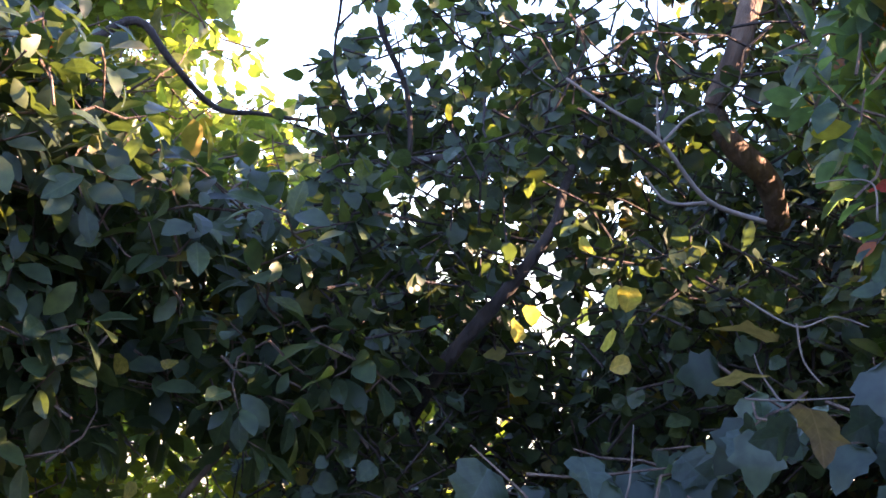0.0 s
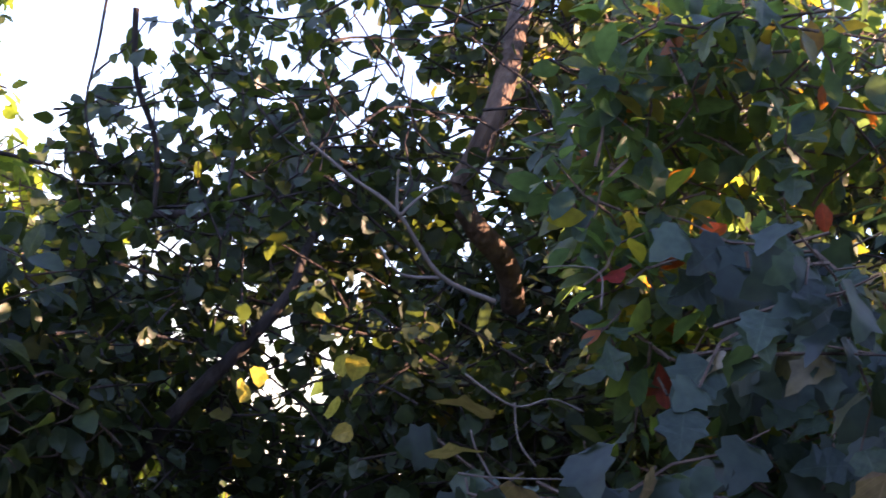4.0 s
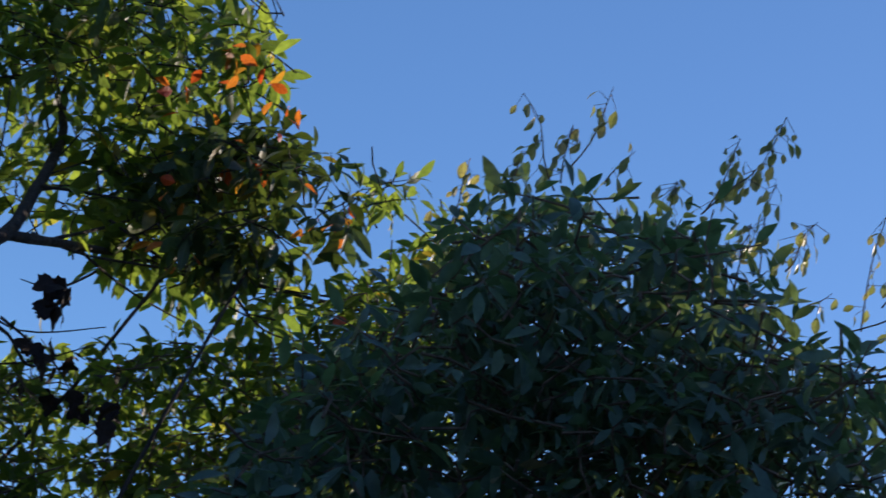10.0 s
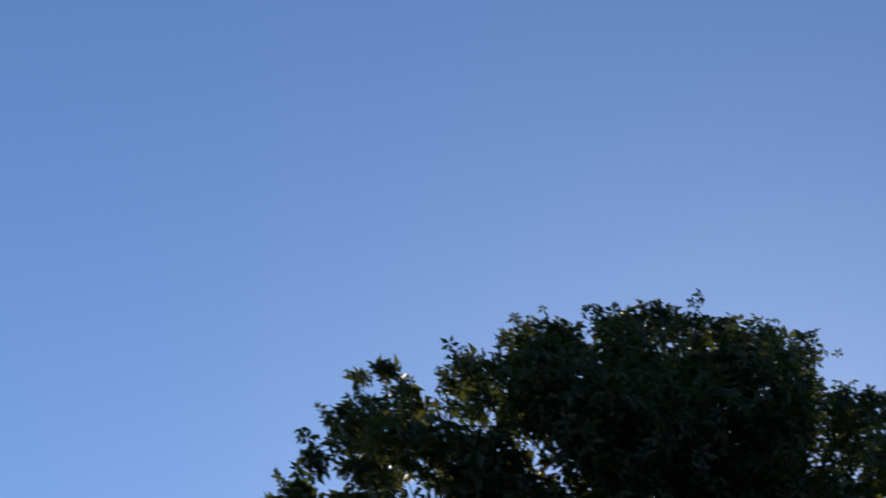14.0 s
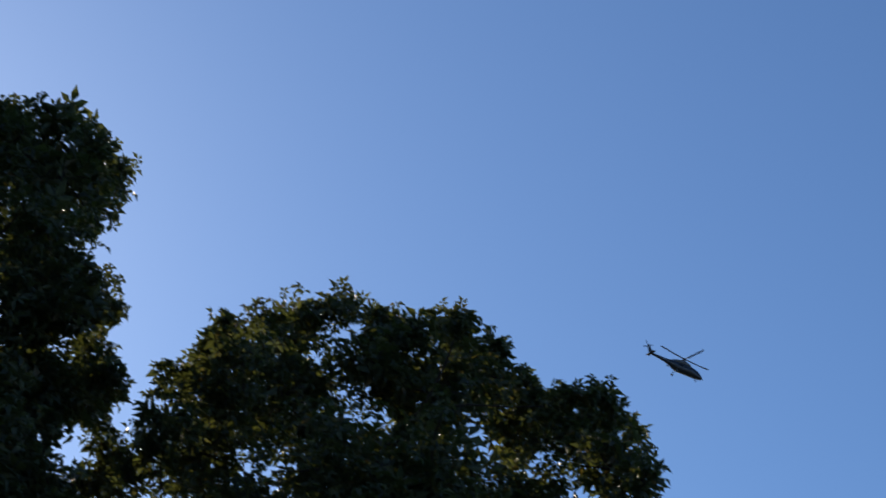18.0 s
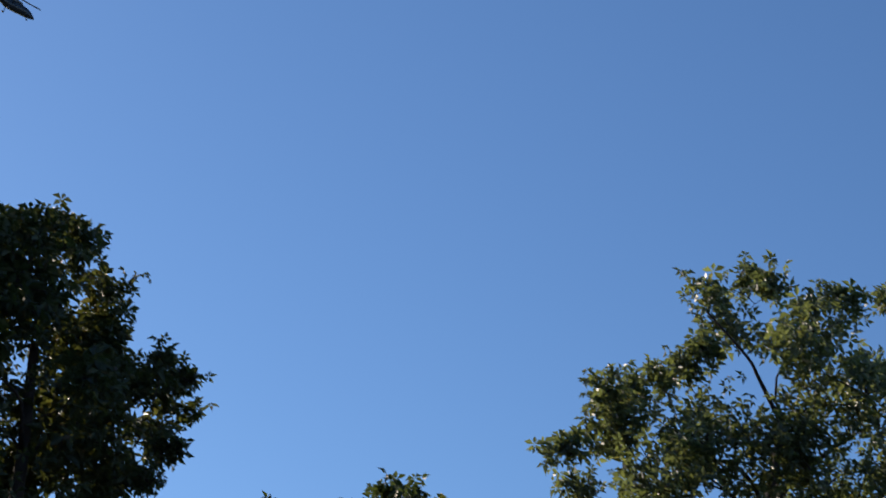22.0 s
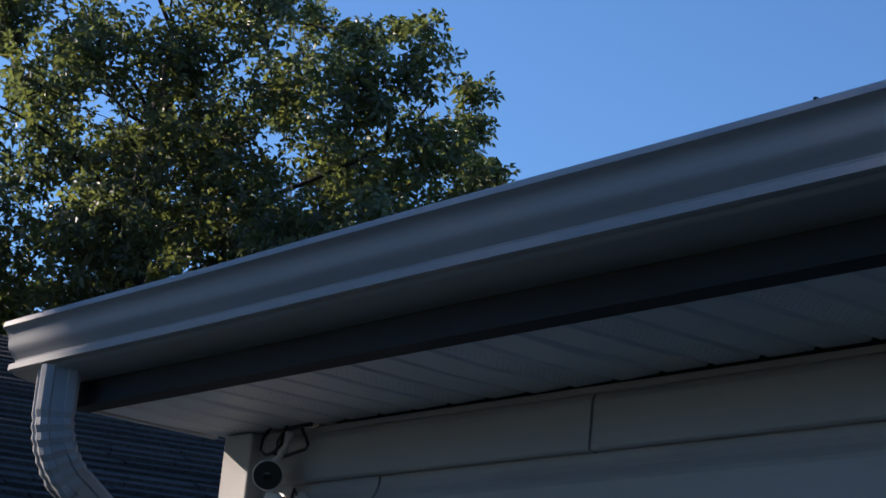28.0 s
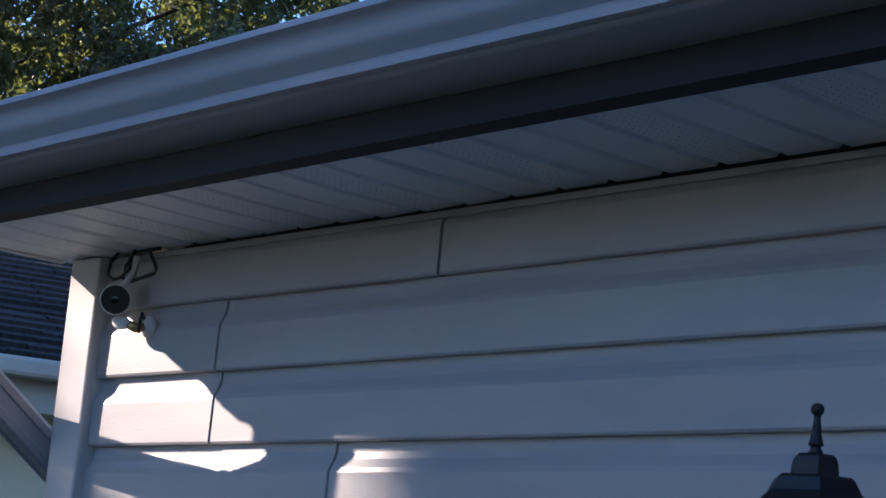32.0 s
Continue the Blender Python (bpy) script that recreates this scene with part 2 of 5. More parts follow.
def part(name, bm, mat, parent=None, label="", smooth=False, at=None):
    me = bpy.data.meshes.new(name)
    bm.to_mesh(me)
    bm.free()
    me.materials.append(mat)
    if smooth:
        me.shade_smooth()
    return piece(name, me, parent, at, label)


def box_bm(x0, y0, z0, x1, y1, z1, bevel=0.0):
    bm = bmesh.new()
    m = Matrix.Translation(((x0 + x1) / 2, (y0 + y1) / 2, (z0 + z1) / 2)) @ Matrix.Diagonal((x1 - x0, y1 - y0, z1 - z0, 1))
    bmesh.ops.create_cube(bm, size=1, matrix=m)
    if bevel:
        bmesh.ops.bevel(bm, geom=bm.edges[:], offset=bevel, segments=2, affect="EDGES", profile=0.5)
    return bm


def extrude_profile(outline, x0, x1, closed=True):
    """A profile of (y, z) drawn along x, with capped ends."""
    n = len(outline)
    verts = [(x0, y, z) for y, z in outline] + [(x1, y, z) for y, z in outline]
    faces = [(i, (i + 1) % n, n + (i + 1) % n, n + i) for i in range(n if closed else n - 1)]
    if closed:
        faces += [tuple(range(n))[::-1], tuple(range(n, 2 * n))]
    return verts, faces


def thin(outline, t):
    """Closes an open (y, z) line into a strip of thickness t."""
    pts = [Vector(p) for p in outline]
    off = []
    for i, p in enumerate(pts):
        d = (pts[min(i + 1, len(pts) - 1)] - pts[max(i - 1, 0)]).normalized()
        off.append(p + Vector((-d.y, d.x)) * t)
    return [tuple(p) for p in pts] + [tuple(p) for p in reversed(off)]


def lathe(profile, n=20, phase=0.0):
    """Turns (radius, z) round the z axis."""
    verts, faces = [], []
    for r, z in profile:
        for k in range(n):
            a = 2 * math.pi * k / n + phase
            verts.append((r * math.cos(a), r * math.sin(a), z))
    for j in range(len(profile) - 1):
        for k in range(n):
            faces.append((j * n + k, j * n + (k + 1) % n, (j + 1) * n + (k + 1) % n, (j + 1) * n + k))
    faces += [tuple(range(n))[::-1], tuple(range((len(profile) - 1) * n, len(profile) * n))]
    return verts, faces


def tube(points, radii, n=7, wobble=0.0, seed=0):
    """A tapered round limb along points."""
    rng = random.Random(seed)
    pts = [Vector(p) for p in points]
    verts, faces = [], []
    up = Vector((0.13, 0.21, 0.97))
    for i, p in enumerate(pts):
        d = (pts[min(i + 1, len(pts) - 1)] - pts[max(i - 1, 0)]).normalized()
        s = d.cross(up)
        if s.length < 0.05:
            s = d.cross(Vector((1, 0, 0)))
        s.normalize()
        u = s.cross(d)
        for k in range(n):
            a = 2 * math.pi * k / n
            r = radii[i] * (1 + wobble * (rng.random() - 0.5))
            verts.append(p + (s * math.cos(a) + u * math.sin(a)) * r)
    for i in range(len(pts) - 1):
        for k in range(n):
            faces.append((i * n + k, i * n + (k + 1) % n, (i + 1) * n + (k + 1) % n, (i + 1) * n + k))
    faces += [tuple(range(n))[::-1], tuple(range((len(pts) - 1) * n, len(pts) * n))]
    return verts, faces


def bent(a, b, rng, sag=0.12, steps=6):
    """A gently crooked line from a to b."""
    a, b = Vector(a), Vector(b)
    l = (b - a).length
    off = [Vector((rng.gauss(0, 1), rng.gauss(0, 1), rng.gauss(0, 0.7))) * l * sag * 0.45 for _ in range(2)]
    out = []
    for i in range(steps + 1):
        t = i / steps
        out.append(a.lerp(b, t) + off[0] * math.sin(math.pi * t) + off[1] * math.sin(2 * math.pi * t) * 0.5)
    return out


def joined(chunks):
    verts, faces = [], []
    for v, f in chunks:
        o = len(verts)
        verts += v
        faces += [tuple(i + o for i in q) for q in f]
    return verts, faces


# ---- leaves ----
def blade(outline, fold=0.18, curl=0.12):
    """A leaf blade of half-outline points (along, half-width), folded at the midrib and curling to its tip; length 1 along +y."""
    verts = [(0, y, -curl * y * y) for y, w in outline]
    n = len(outline)
    inner = [i for i in range(n) if outline[i][1] > 0]
    idx = {}
    for s in (1, -1):
        for i in inner:
            y, w = outline[i]
            idx[s, i] = len(verts)
            verts.append((s * w, y, -curl * y * y + fold * w - 0.10 * w * math.sin(9 * y)))
    faces = []
    for s in (1, -1):
        for i in range(n - 1):
            q = [i, i + 1]
            if i + 1 in inner:
                q.append(idx[s, i + 1])
            if i in inner:
                q.append(idx[s, i])
            if len(q) > 2:
                faces.append(tuple(q if s < 0 else q[::-1]))
    return np.array(verts, dtype=np.float32), faces


LEAFLET = blade([(0, 0), (0.3, 0.26), (0.68, 0.21), (1, 0)])
OVAL = blade([(0, 0), (0.12, 0.15), (0.35, 0.27), (0.6, 0.24), (0.85, 0.11), (1, 0)])
HEART = blade([(0, 0), (-0.02, 0.24), (0.18, 0.45), (0.5, 0.46), (0.8, 0.26), (1, 0)], 0.12)
MITTEN = blade([(0, 0), (0.08, 0.20), (0.26, 0.36), (0.38, 0.29), (0.60, 0.40), (0.68, 0.23), (0.84, 0.19), (1, 0)], 0.15)
GRAPE = blade([(0, 0), (-0.06, 0.26), (0.12, 0.50), (0.32, 0.42), (0.50, 0.52), (0.60, 0.27), (0.80, 0.2), (1, 0)], 0.1, 0.18)
ELLIPTIC = blade([(0, 0), (0.15, 0.13), (0.40, 0.25), (0.66, 0.25), (0.88, 0.12), (1, 0)], 0.2, 0.2)
LANCE = blade([(0, 0), (0.14, 0.10), (0.40, 0.19), (0.66, 0.17), (0.88, 0.075), (1, 0)], 0.22, 0.22)
SASSAFRAS = blade([(0, 0), (0.22, 0.10), (0.42, 0.19), (0.58, 0.40), (0.68, 0.38), (0.62, 0.19), (0.80, 0.19), (0.94, 0.08), (1, 0)], 0.16, 0.2)


def leaf_turns(n, rng, droop=0.35, tilt=0.9):
    """Turns for n leaves: any bearing, tips hanging, blades tipped at random."""
    az = rng.uniform(0, 2 * np.pi, n)
    pitch = -rng.normal(droop, tilt * 0.6, n)
    roll = rng.normal(0, tilt * 0.75, n)
    ca, sa, cp, sp, cr, sr = np.cos(az), np.sin(az), np.cos(pitch), np.sin(pitch), np.cos(roll), np.sin(roll)
    z, o = np.zeros(n), np.ones(n)
    rz = np.stack([np.stack([ca, -sa, z], -1), np.stack([sa, ca, z], -1), np.stack([z, z, o], -1)], 1)
    rx = np.stack([np.stack([o, z, z], -1), np.stack([z, cp, -sp], -1), np.stack([z, sp, cp], -1)], 1)
    ry = np.stack([np.stack([cr, z, sr], -1), np.stack([z, o, z], -1), np.stack([-sr, z, cr], -1)], 1)
    return rz @ rx @ ry


def foliage_mesh(name, shape, places, sizes, turns, mat):
    """Many leaves of one shape as one mesh."""
    base, faces = shape
    n, k = len(places), len(base)
    v = np.einsum("nij,kj->nki", turns, base) * sizes[:, None, None] + places[:, None, :]
    loops = np.concatenate([np.array(f) for f in faces])
    lens = np.array([len(f) for f in faces])
    all_loops = (loops[None, :] + (np.arange(n) * k)[:, None]).ravel()
    all_lens = np.tile(lens, n)
    me = bpy.data.meshes.new(name)
    me.vertices.add(n * k)
    me.vertices.foreach_set("co", v.astype(np.float32).ravel())
    me.loops.add(len(all_loops))
    me.loops.foreach_set("vertex_index", all_loops.astype(np.int32))
    me.polygons.add(len(all_lens))
    me.polygons.foreach_set("loop_start", np.concatenate([[0], np.cumsum(all_lens)[:-1]]).astype(np.int32))
    me.polygons.foreach_set("material_index", np.zeros(len(all_lens), dtype=np.int32))
    me.materials.append(mat)
    me.update(calc_edges=True)
    return me


def single_leaf(name, shape, mat):
    base, faces = shape
    return mesh_from(name, [tuple(map(float, v)) for v in base], faces, mat)


def put_leaves(parent, me, places, sizes, turns, name="leaf"):
    for p, s, t in zip(places, sizes, turns):
        m = Matrix([[*map(float, t[i] * s), float(p[i])] for i in range(3)] + [[0, 0, 0, 1]])
        piece(name, me, parent, m)


# ---- ground ----
def ground_height(x, y):
    down = heading(165)
    s = x * down.x + y * down.y - 9.0
    return -0.10 * s if s > 0 else 0.0


rings = [0, 2, 4, 6, 8, 10, 13, 17, 22, 30, 45, 70, 110, 200, 400, 900, 2000, 4500]
gv, gf = [], []
for r in rings:
    for k in range(48):
        a = 2 * math.pi * k / 48
        x, y = r * math.sin(a), r * math.cos(a)
        gv.append((x, y, ground_height(x, y) + (0.03 * noise.noise(Vector((x, y, 0)) * 0.4) if r < 100 else 0)))
for i in range(len(rings) - 1):
    for k in range(48):
        gf.append((i * 48 + k, (i + 1) * 48 + k, (i + 1) * 48 + (k + 1) % 48, i * 48 + (k + 1) % 48))
tagged(new("ground", mesh_from("ground", gv, gf, grass, True)), "mown green lawn falling away behind the shrubs", "lawn", kind="structure")

# ---- the house: front wall facing -y, low eave over the yard ----
WALL_Y, CORNER_X, RIGHT_X = 2.014, -3.32, 6.2
SOFFIT_Z, FASCIA_Y = 2.255, 1.673
BACK_Y = 9.0
house = tagged(new("house"), "low house with white lap siding and a guttered eave", "house")
house.location = (CORNER_X, WALL_Y, 0)
house_base = Matrix.Translation((-CORNER_X, -WALL_Y, 0))


def on_house(name, me, label="", kind="", parent=None):
    return piece(name, me, parent or house, house_base if parent is None else None, label, kind)


def house_part(name, bm, mat, label="", smooth=False):
    return part(name, bm, mat, house, label, smooth, house_base)


house_part("wall", box_bm(CORNER_X + 0.045, WALL_Y + 0.02, 0.0, RIGHT_X, WALL_Y + 0.16, SOFFIT_Z + 0.12), siding_paint)
house_part("wall", box_bm(CORNER_X + 0.045, WALL_Y + 0.165, 0.0, CORNER_X + 0.16, BACK_Y, SOFFIT_Z + 0.12), siding_paint)
house_part("wall", box_bm(RIGHT_X - 0.14, WALL_Y + 0.165, 0.0, RIGHT_X, BACK_Y, SOFFIT_Z + 0.12), siding_paint)
house_part("wall", box_bm(CORNER_X + 0.165, BACK_Y - 0.14, 0.0, RIGHT_X - 0.145, BACK_Y, SOFFIT_Z + 0.12), siding_paint)
house_part("foundation", box_bm(CORNER_X + 0.04, WALL_Y + 0.03, -0.1, RIGHT_X - 0.02, WALL_Y + 0.5, 0.24), twig_grey)

# corner post, an L of two flat boards with rounded arrises
house_part("corner_post", box_bm(CORNER_X + 0.040, WALL_Y - 0.036, 0.2, CORNER_X + 0.138, WALL_Y + 0.018, SOFFIT_Z - 0.004, 0.004), trim_white, "white vinyl corner post")
house_part("corner_post", box_bm(CORNER_X + 0.034, WALL_Y - 0.026, 0.2, CORNER_X + 0.038, WALL_Y + 0.10, SOFFIT_Z - 0.006), trim_white, "white vinyl corner post")

# roof planes with their pitch, over the whole house
RIDGE_Y, PITCH = (FASCIA_Y + BACK_Y + 0.35) / 2, 0.36
ridge_z = SOFFIT_Z + 0.17 + (RIDGE_Y - FASCIA_Y) * PITCH
for y0, y1 in ((FASCIA_Y - 0.03, RIDGE_Y), (BACK_Y + 0.38, RIDGE_Y)):
    z0 = SOFFIT_Z + 0.172
    v, f = extrude_profile([(y0, z0), (y1, ridge_z), (y1, ridge_z - 0.06), (y0, z0 - 0.025)], CORNER_X - 0.02, RIGHT_X + 0.3)
    on_house("roof", mesh_from("roof", v, f, shingle_mat), "dark grey asphalt shingle roof")
for x in (CORNER_X + 0.03, RIGHT_X - 0.03):
    v = [(x, WALL_Y, SOFFIT_Z + 0.1), (x, BACK_Y, SOFFIT_Z + 0.1), (x, RIDGE_Y, ridge_z - 0.08)]
    v += [(p[0] + 0.05, p[1], p[2]) for p in v]
    on_house("gable", mesh_from("gable", v, [(0, 1, 2), (5, 4, 3), (0, 3, 4, 1), (1, 4, 5, 2), (2, 5, 3, 0)], siding_paint))

# lap siding: every course is a row of panels with a cove above a flat face
COURSE = 0.127
LAPS = {0: [-2.245, 0.6], 1: [-2.805, 0.05], 2: [-2.80, 0.05], 3: [-2.466, 0.9], 4: [-2.47, 0.9], 5: [-1.9, 1.7], 6: [-1.9, 1.7]}
rng = random.Random(4)


def siding_outline(zb, top):
    """(y, z) of one course, bottom lip first."""
    y = WALL_Y
    pts = [(y + 0.012, zb - 0.004), (y - 0.010, zb - 0.004), (y - 0.0125, zb), (y - 0.0115, zb + 0.074), (y - 0.009, zb + 0.082),
           (y - 0.001, zb + 0.096), (y + 0.002, zb + 0.108), (y + 0.003, top)]
    return pts + [(y + 0.012, top)]


for c in range(16):
    zb = 2.151 - COURSE * c
    top = SOFFIT_Z - 0.0165 if c == 0 else zb + COURSE - 0.001
    cuts = LAPS.get(c, [-3.0 + 0.4 * (c * 7 % 5), 0.3 + 0.35 * (c * 3 % 4)])
    edges = [CORNER_X + 0.139, *cuts, 3.4 + 0.2 * (c % 3), RIGHT_X]
    # recessed dark strip in each lap, its shadow put in as colour
    for x in cuts:
        v, f = extrude_profile([(y + 0.0028, z) for y, z in siding_outline(zb, top)], x - 0.0015, x + 0.0015)
        on_house("seam", mesh_from("seam", v, f, seam_shade))
    for k in range(len(edges) - 1):
        v, f = extrude_profile(siding_outline(zb, top), edges[k] + (0.0015 if k else 0), edges[k + 1] - 0.0015)
        # the next panel laps over with a slight step
        lift = 0.0 if k % 2 else 0.0025
        lean = 0.0012 * (rng.random() - 0.5)
        v = [(x, y - lift + lean * (x - edges[k]), z + 0.0015 * math.sin(x * 1.7 + c)) for x, y, z in v]
        on_house("siding_panel", mesh_from("siding_panel", v, f, siding_paint))

# strip under the soffit, and above it a near-black bar for the slit's shade
house_part("frieze_strip", box_bm(CORNER_X + 0.11, WALL_Y - 0.013, SOFFIT_Z - 0.016, RIGHT_X, WALL_Y + 0.010, SOFFIT_Z - 0.0055, 0.001), siding_paint)
house_part("slit_shade", box_bm(CORNER_X + 0.02, WALL_Y - 0.004, SOFFIT_Z - 0.0050, RIGHT_X, WALL_Y + 0.02, SOFFIT_Z + 0.05), gap_shade)

# soffit: ribbed panels that run from the wall to the fascia
PANEL = 0.305
n_panels = int((RIGHT_X - CORNER_X) / PANEL)
for k in range(n_panels):
    x0 = CORNER_X + 0.005 + PANEL * k
    line = []
    for j in range(3):
        a = x0 + j * PANEL / 3
        line += [(a + 0.001, SOFFIT_Z + 0.010), (a + 0.010, SOFFIT_Z), (a + PANEL / 3 - 0.010, SOFFIT_Z), (a + PANEL / 3 - 0.001, SOFFIT_Z + 0.009)]
    sag = 0.004 * rng.random() + (0.004 if k % 5 == 3 else 0.0)
    y_back = WALL_Y - 0.009 - 0.008 * rng.random()
    n = len(line)
    v = [(x, FASCIA_Y + 0.012, z) for x, z in line] + [(x, (FASCIA_Y + y_back) / 2, z - sag) for x, z in line] + [(x, y_back, z - 0.5 * sag * (i % 2)) for i, (x, z) in enumerate(line)]
    v += [(x, y, z + 0.0015) for x, y, z in v]
    f = []
    for r in range(2):
        f += [(r * n + i, r * n + i + 1, (r + 1) * n + i + 1, (r + 1) * n + i) for i in range(n - 1)]
        f += [(3 * n + r * n + i, 3 * n + (r + 1) * n + i, 3 * n + (r + 1) * n + i + 1, 3 * n + r * n + i + 1) for i in range(n - 1)]
    f += [(i, 3 * n + i, 3 * n + i + 1, i + 1) for i in range(n - 1)] + [(2 * n + i, 2 * n + i + 1, 5 * n + i + 1, 5 * n + i) for i in range(n - 1)]
    panel = on_house("soffit_panel", mesh_from("soffit_panel", v, f, soffit_paint))
    # vent holes: flat squares coloured as the shade inside them
    if k < 14:
        hv, hf = [], []
        for i in range(5):
            for j in range(26):
                cx, cy, s = x0 + PANEL / 3 + 0.022 + 0.0145 * i, FASCIA_Y + 0.03 + 0.0115 * j, 0.0010
                o = len(hv)
                hv += [(cx - s, cy - s, SOFFIT_Z - sag - 0.0012), (cx + s, cy - s, SOFFIT_Z - sag - 0.0012), (cx + s, cy + s, SOFFIT_Z - sag - 0.0012), (cx - s, cy + s, SOFFIT_Z - sag - 0.0012)]
                hf.append((o, o + 1, o + 2, o + 3))
        piece("perforation", mesh_from("perforation", hv, hf, gap_shade), panel, kind="stuff")

# end trim of the soffit above the corner
v, f = extrude_profile([(FASCIA_Y + 0.012, SOFFIT_Z - 0.004), (WALL_Y - 0.03, SOFFIT_Z - 0.006), (WALL_Y - 0.03, SOFFIT_Z + 0.10), (FASCIA_Y + 0.012, SOFFIT_Z + 0.10)], CORNER_X - 0.012, CORNER_X + 0.004)
on_house("end_trim", mesh_from("end_trim", v, f, trim_white), "white aluminium eave end trim")

# fascia and the return under it; the gutter's shade is in their colour
v, f = extrude_profile([(FASCIA_Y - 0.006, SOFFIT_Z - 0.004), (FASCIA_Y + 0.03, SOFFIT_Z - 0.006), (FASCIA_Y + 0.03, SOFFIT_Z - 0.003), (FASCIA_Y, SOFFIT_Z + 0.004), (FASCIA_Y, SOFFIT_Z + 0.165), (FASCIA_Y - 0.006, SOFFIT_Z + 0.165)], CORNER_X - 0.014, RIGHT_X + 0.2)
on_house("fascia", mesh_from("fascia", v, f, fascia_shade), "fascia board coloured near black as shaded by the gutter")

# gutter with an ogee front, hangers and end cap
GUTTER_L, LIP_Z = -3.42, 2.404
gy = FASCIA_Y - 0.008
front = gy - 0.117
ogee = [(gy, LIP_Z + 0.004), (gy, LIP_Z - 0.107), (front + 0.044, LIP_Z - 0.0975), (front + 0.038, LIP_Z - 0.0955), (front + 0.034, LIP_Z - 0.0915), (front + 0.026, LIP_Z - 0.0905), (front + 0.0225, LIP_Z - 0.0890), (front + 0.0232, LIP_Z - 0.0785), (front + 0.0245, LIP_Z - 0.0772),
        (front + 0.0360, LIP_Z - 0.0765), (front + 0.0350, LIP_Z - 0.068), (front + 0.026, LIP_Z - 0.058), (front + 0.0195, LIP_Z - 0.051), (front + 0.0165, LIP_Z - 0.044), (front + 0.016, LIP_Z - 0.034), (front + 0.0135, LIP_Z - 0.024),
        (front + 0.008, LIP_Z - 0.0155), (front + 0.002, LIP_Z - 0.0125), (front - 0.0005, LIP_Z - 0.0105), (front + 0.002, LIP_Z - 0.0008), (front + 0.004, LIP_Z + 0.001), (front + 0.009, LIP_Z), (front + 0.012, LIP_Z - 0.008)]
gutter = tagged(new("gutter"), "long white aluminium gutter along the eave", "gutter")
gutter.location = (GUTTER_L, gy, LIP_Z)
gut0 = Matrix.Translation((-GUTTER_L, -gy, -LIP_Z))
xs = [GUTTER_L + 0.14 * i for i in range(69)]
strip = thin(ogee, -0.0012)
n = len(strip)
gv = [(x, y, z + 0.0008 * math.sin(x * 5.1)) for x in xs for y, z in strip]
gf = [(i * n + k, i * n + (k + 1) % n, (i + 1) * n + (k + 1) % n, (i + 1) * n + k) for i in range(len(xs) - 1) for k in range(n)]
trough = mesh_from("trough", gv, gf, gutter_paint, True)
trough.set_sharp_from_angle(angle=radians(32))
piece("trough", trough, gutter, gut0)
cap = ogee[:-3]
v, f = extrude_profile(cap, GUTTER_L - 0.003, GUTTER_L + 0.0005)
piece("end_cap", mesh_from("end_cap", v, f, gutter_paint), gutter, gut0)
for k in range(12):
    x = -2.985 + 0.787 * k
    part("hanger", box_bm(x - 0.010, front + 0.0015, LIP_Z - 0.010, x + 0.010, gy, LIP_Z - 0.0035, 0.001), gutter_paint, gutter, at=gut0)
    v, f = lathe([(0.0026, -0.002), (0.0032, 0.0015), (0.0012, 0.0026)], 8)
    piece("screw", mesh_from("screw", v, f, black_metal), gutter, gut0 @ Matrix.Translation((x, front + 0.005, LIP_Z + 0.001)))


# downspout: outlet, crimped elbow, slanting run back to the side wall, drop
SECTION = [(-1, -0.8), (-0.8, -1), (-0.5, -1), (-0.42, -0.86), (0.42, -0.86), (0.5, -1), (0.8, -1), (1, -0.8), (1, -0.4), (0.9, -0.32), (0.9, 0.32), (1, 0.4), (1, 0.8), (0.8, 1), (0.5, 1), (0.42, 0.86), (-0.42, 0.86), (-0.5, 1), (-0.8, 1), (-1, 0.8)]


def spout_run(points, w=0.072, d=0.098, crimps=()):
    pts, n = [Vector(p) for p in points], len(SECTION)
    side = Vector((0.93, -0.36, 0)).normalized()
    verts, faces = [], []
    for i, p in enumerate(pts):
        dr = (pts[min(i + 1, len(pts) - 1)] - pts[max(i - 1, 0)]).normalized()
        s = (side - dr * side.dot(dr)).normalized()
        u = s.cross(dr)
        k = 0.93 if i in crimps else 1.0
        for a, c in SECTION:
            verts.append(p + s * a * d / 2 * k + u * c * w / 2 * k)
    for i in range(len(pts) - 1):
        faces += [(i * n + k, i * n + (k + 1) % n, (i + 1) * n + (k + 1) % n, (i + 1) * n + k) for k in range(n)]
    return verts, faces


downspout = tagged(new("downspout"), "white rectangular downspout with a crimped elbow", "downspout")
SP = Vector((-3.285, gy - 0.055, LIP_Z - 0.108))
downspout.location = SP
sp0 = Matrix.Translation(-SP)
elbow_a = [SP + Vector((0, 0, 0.012)), SP + Vector((0, 0, -0.06))]
v, f = spout_run(elbow_a)
piece("outlet", mesh_from("outlet", v, f, gutter_paint), downspout, sp0)
BEND = SP + Vector((0, 0, -0.06))
WALL_TOP = Vector((CORNER_X - 0.075, WALL_Y + 0.106, 1.83))
slope = (WALL_TOP - BEND).normalized()
arc = []
for i in range(14):
    t = i / 13
    d = Vector((0, 0, -1)).slerp(slope, t)
    arc.append((arc[-1] if arc else BEND) + d * 0.0105)
v, f = spout_run([BEND] + arc, crimps=(2, 4, 6, 8, 10, 12))
piece("elbow", mesh_from("elbow", v, f, gutter_paint), downspout, sp0)
v, f = spout_run([arc[-1], arc[-1].lerp(WALL_TOP, 0.5), WALL_TOP], 0.068, 0.094)
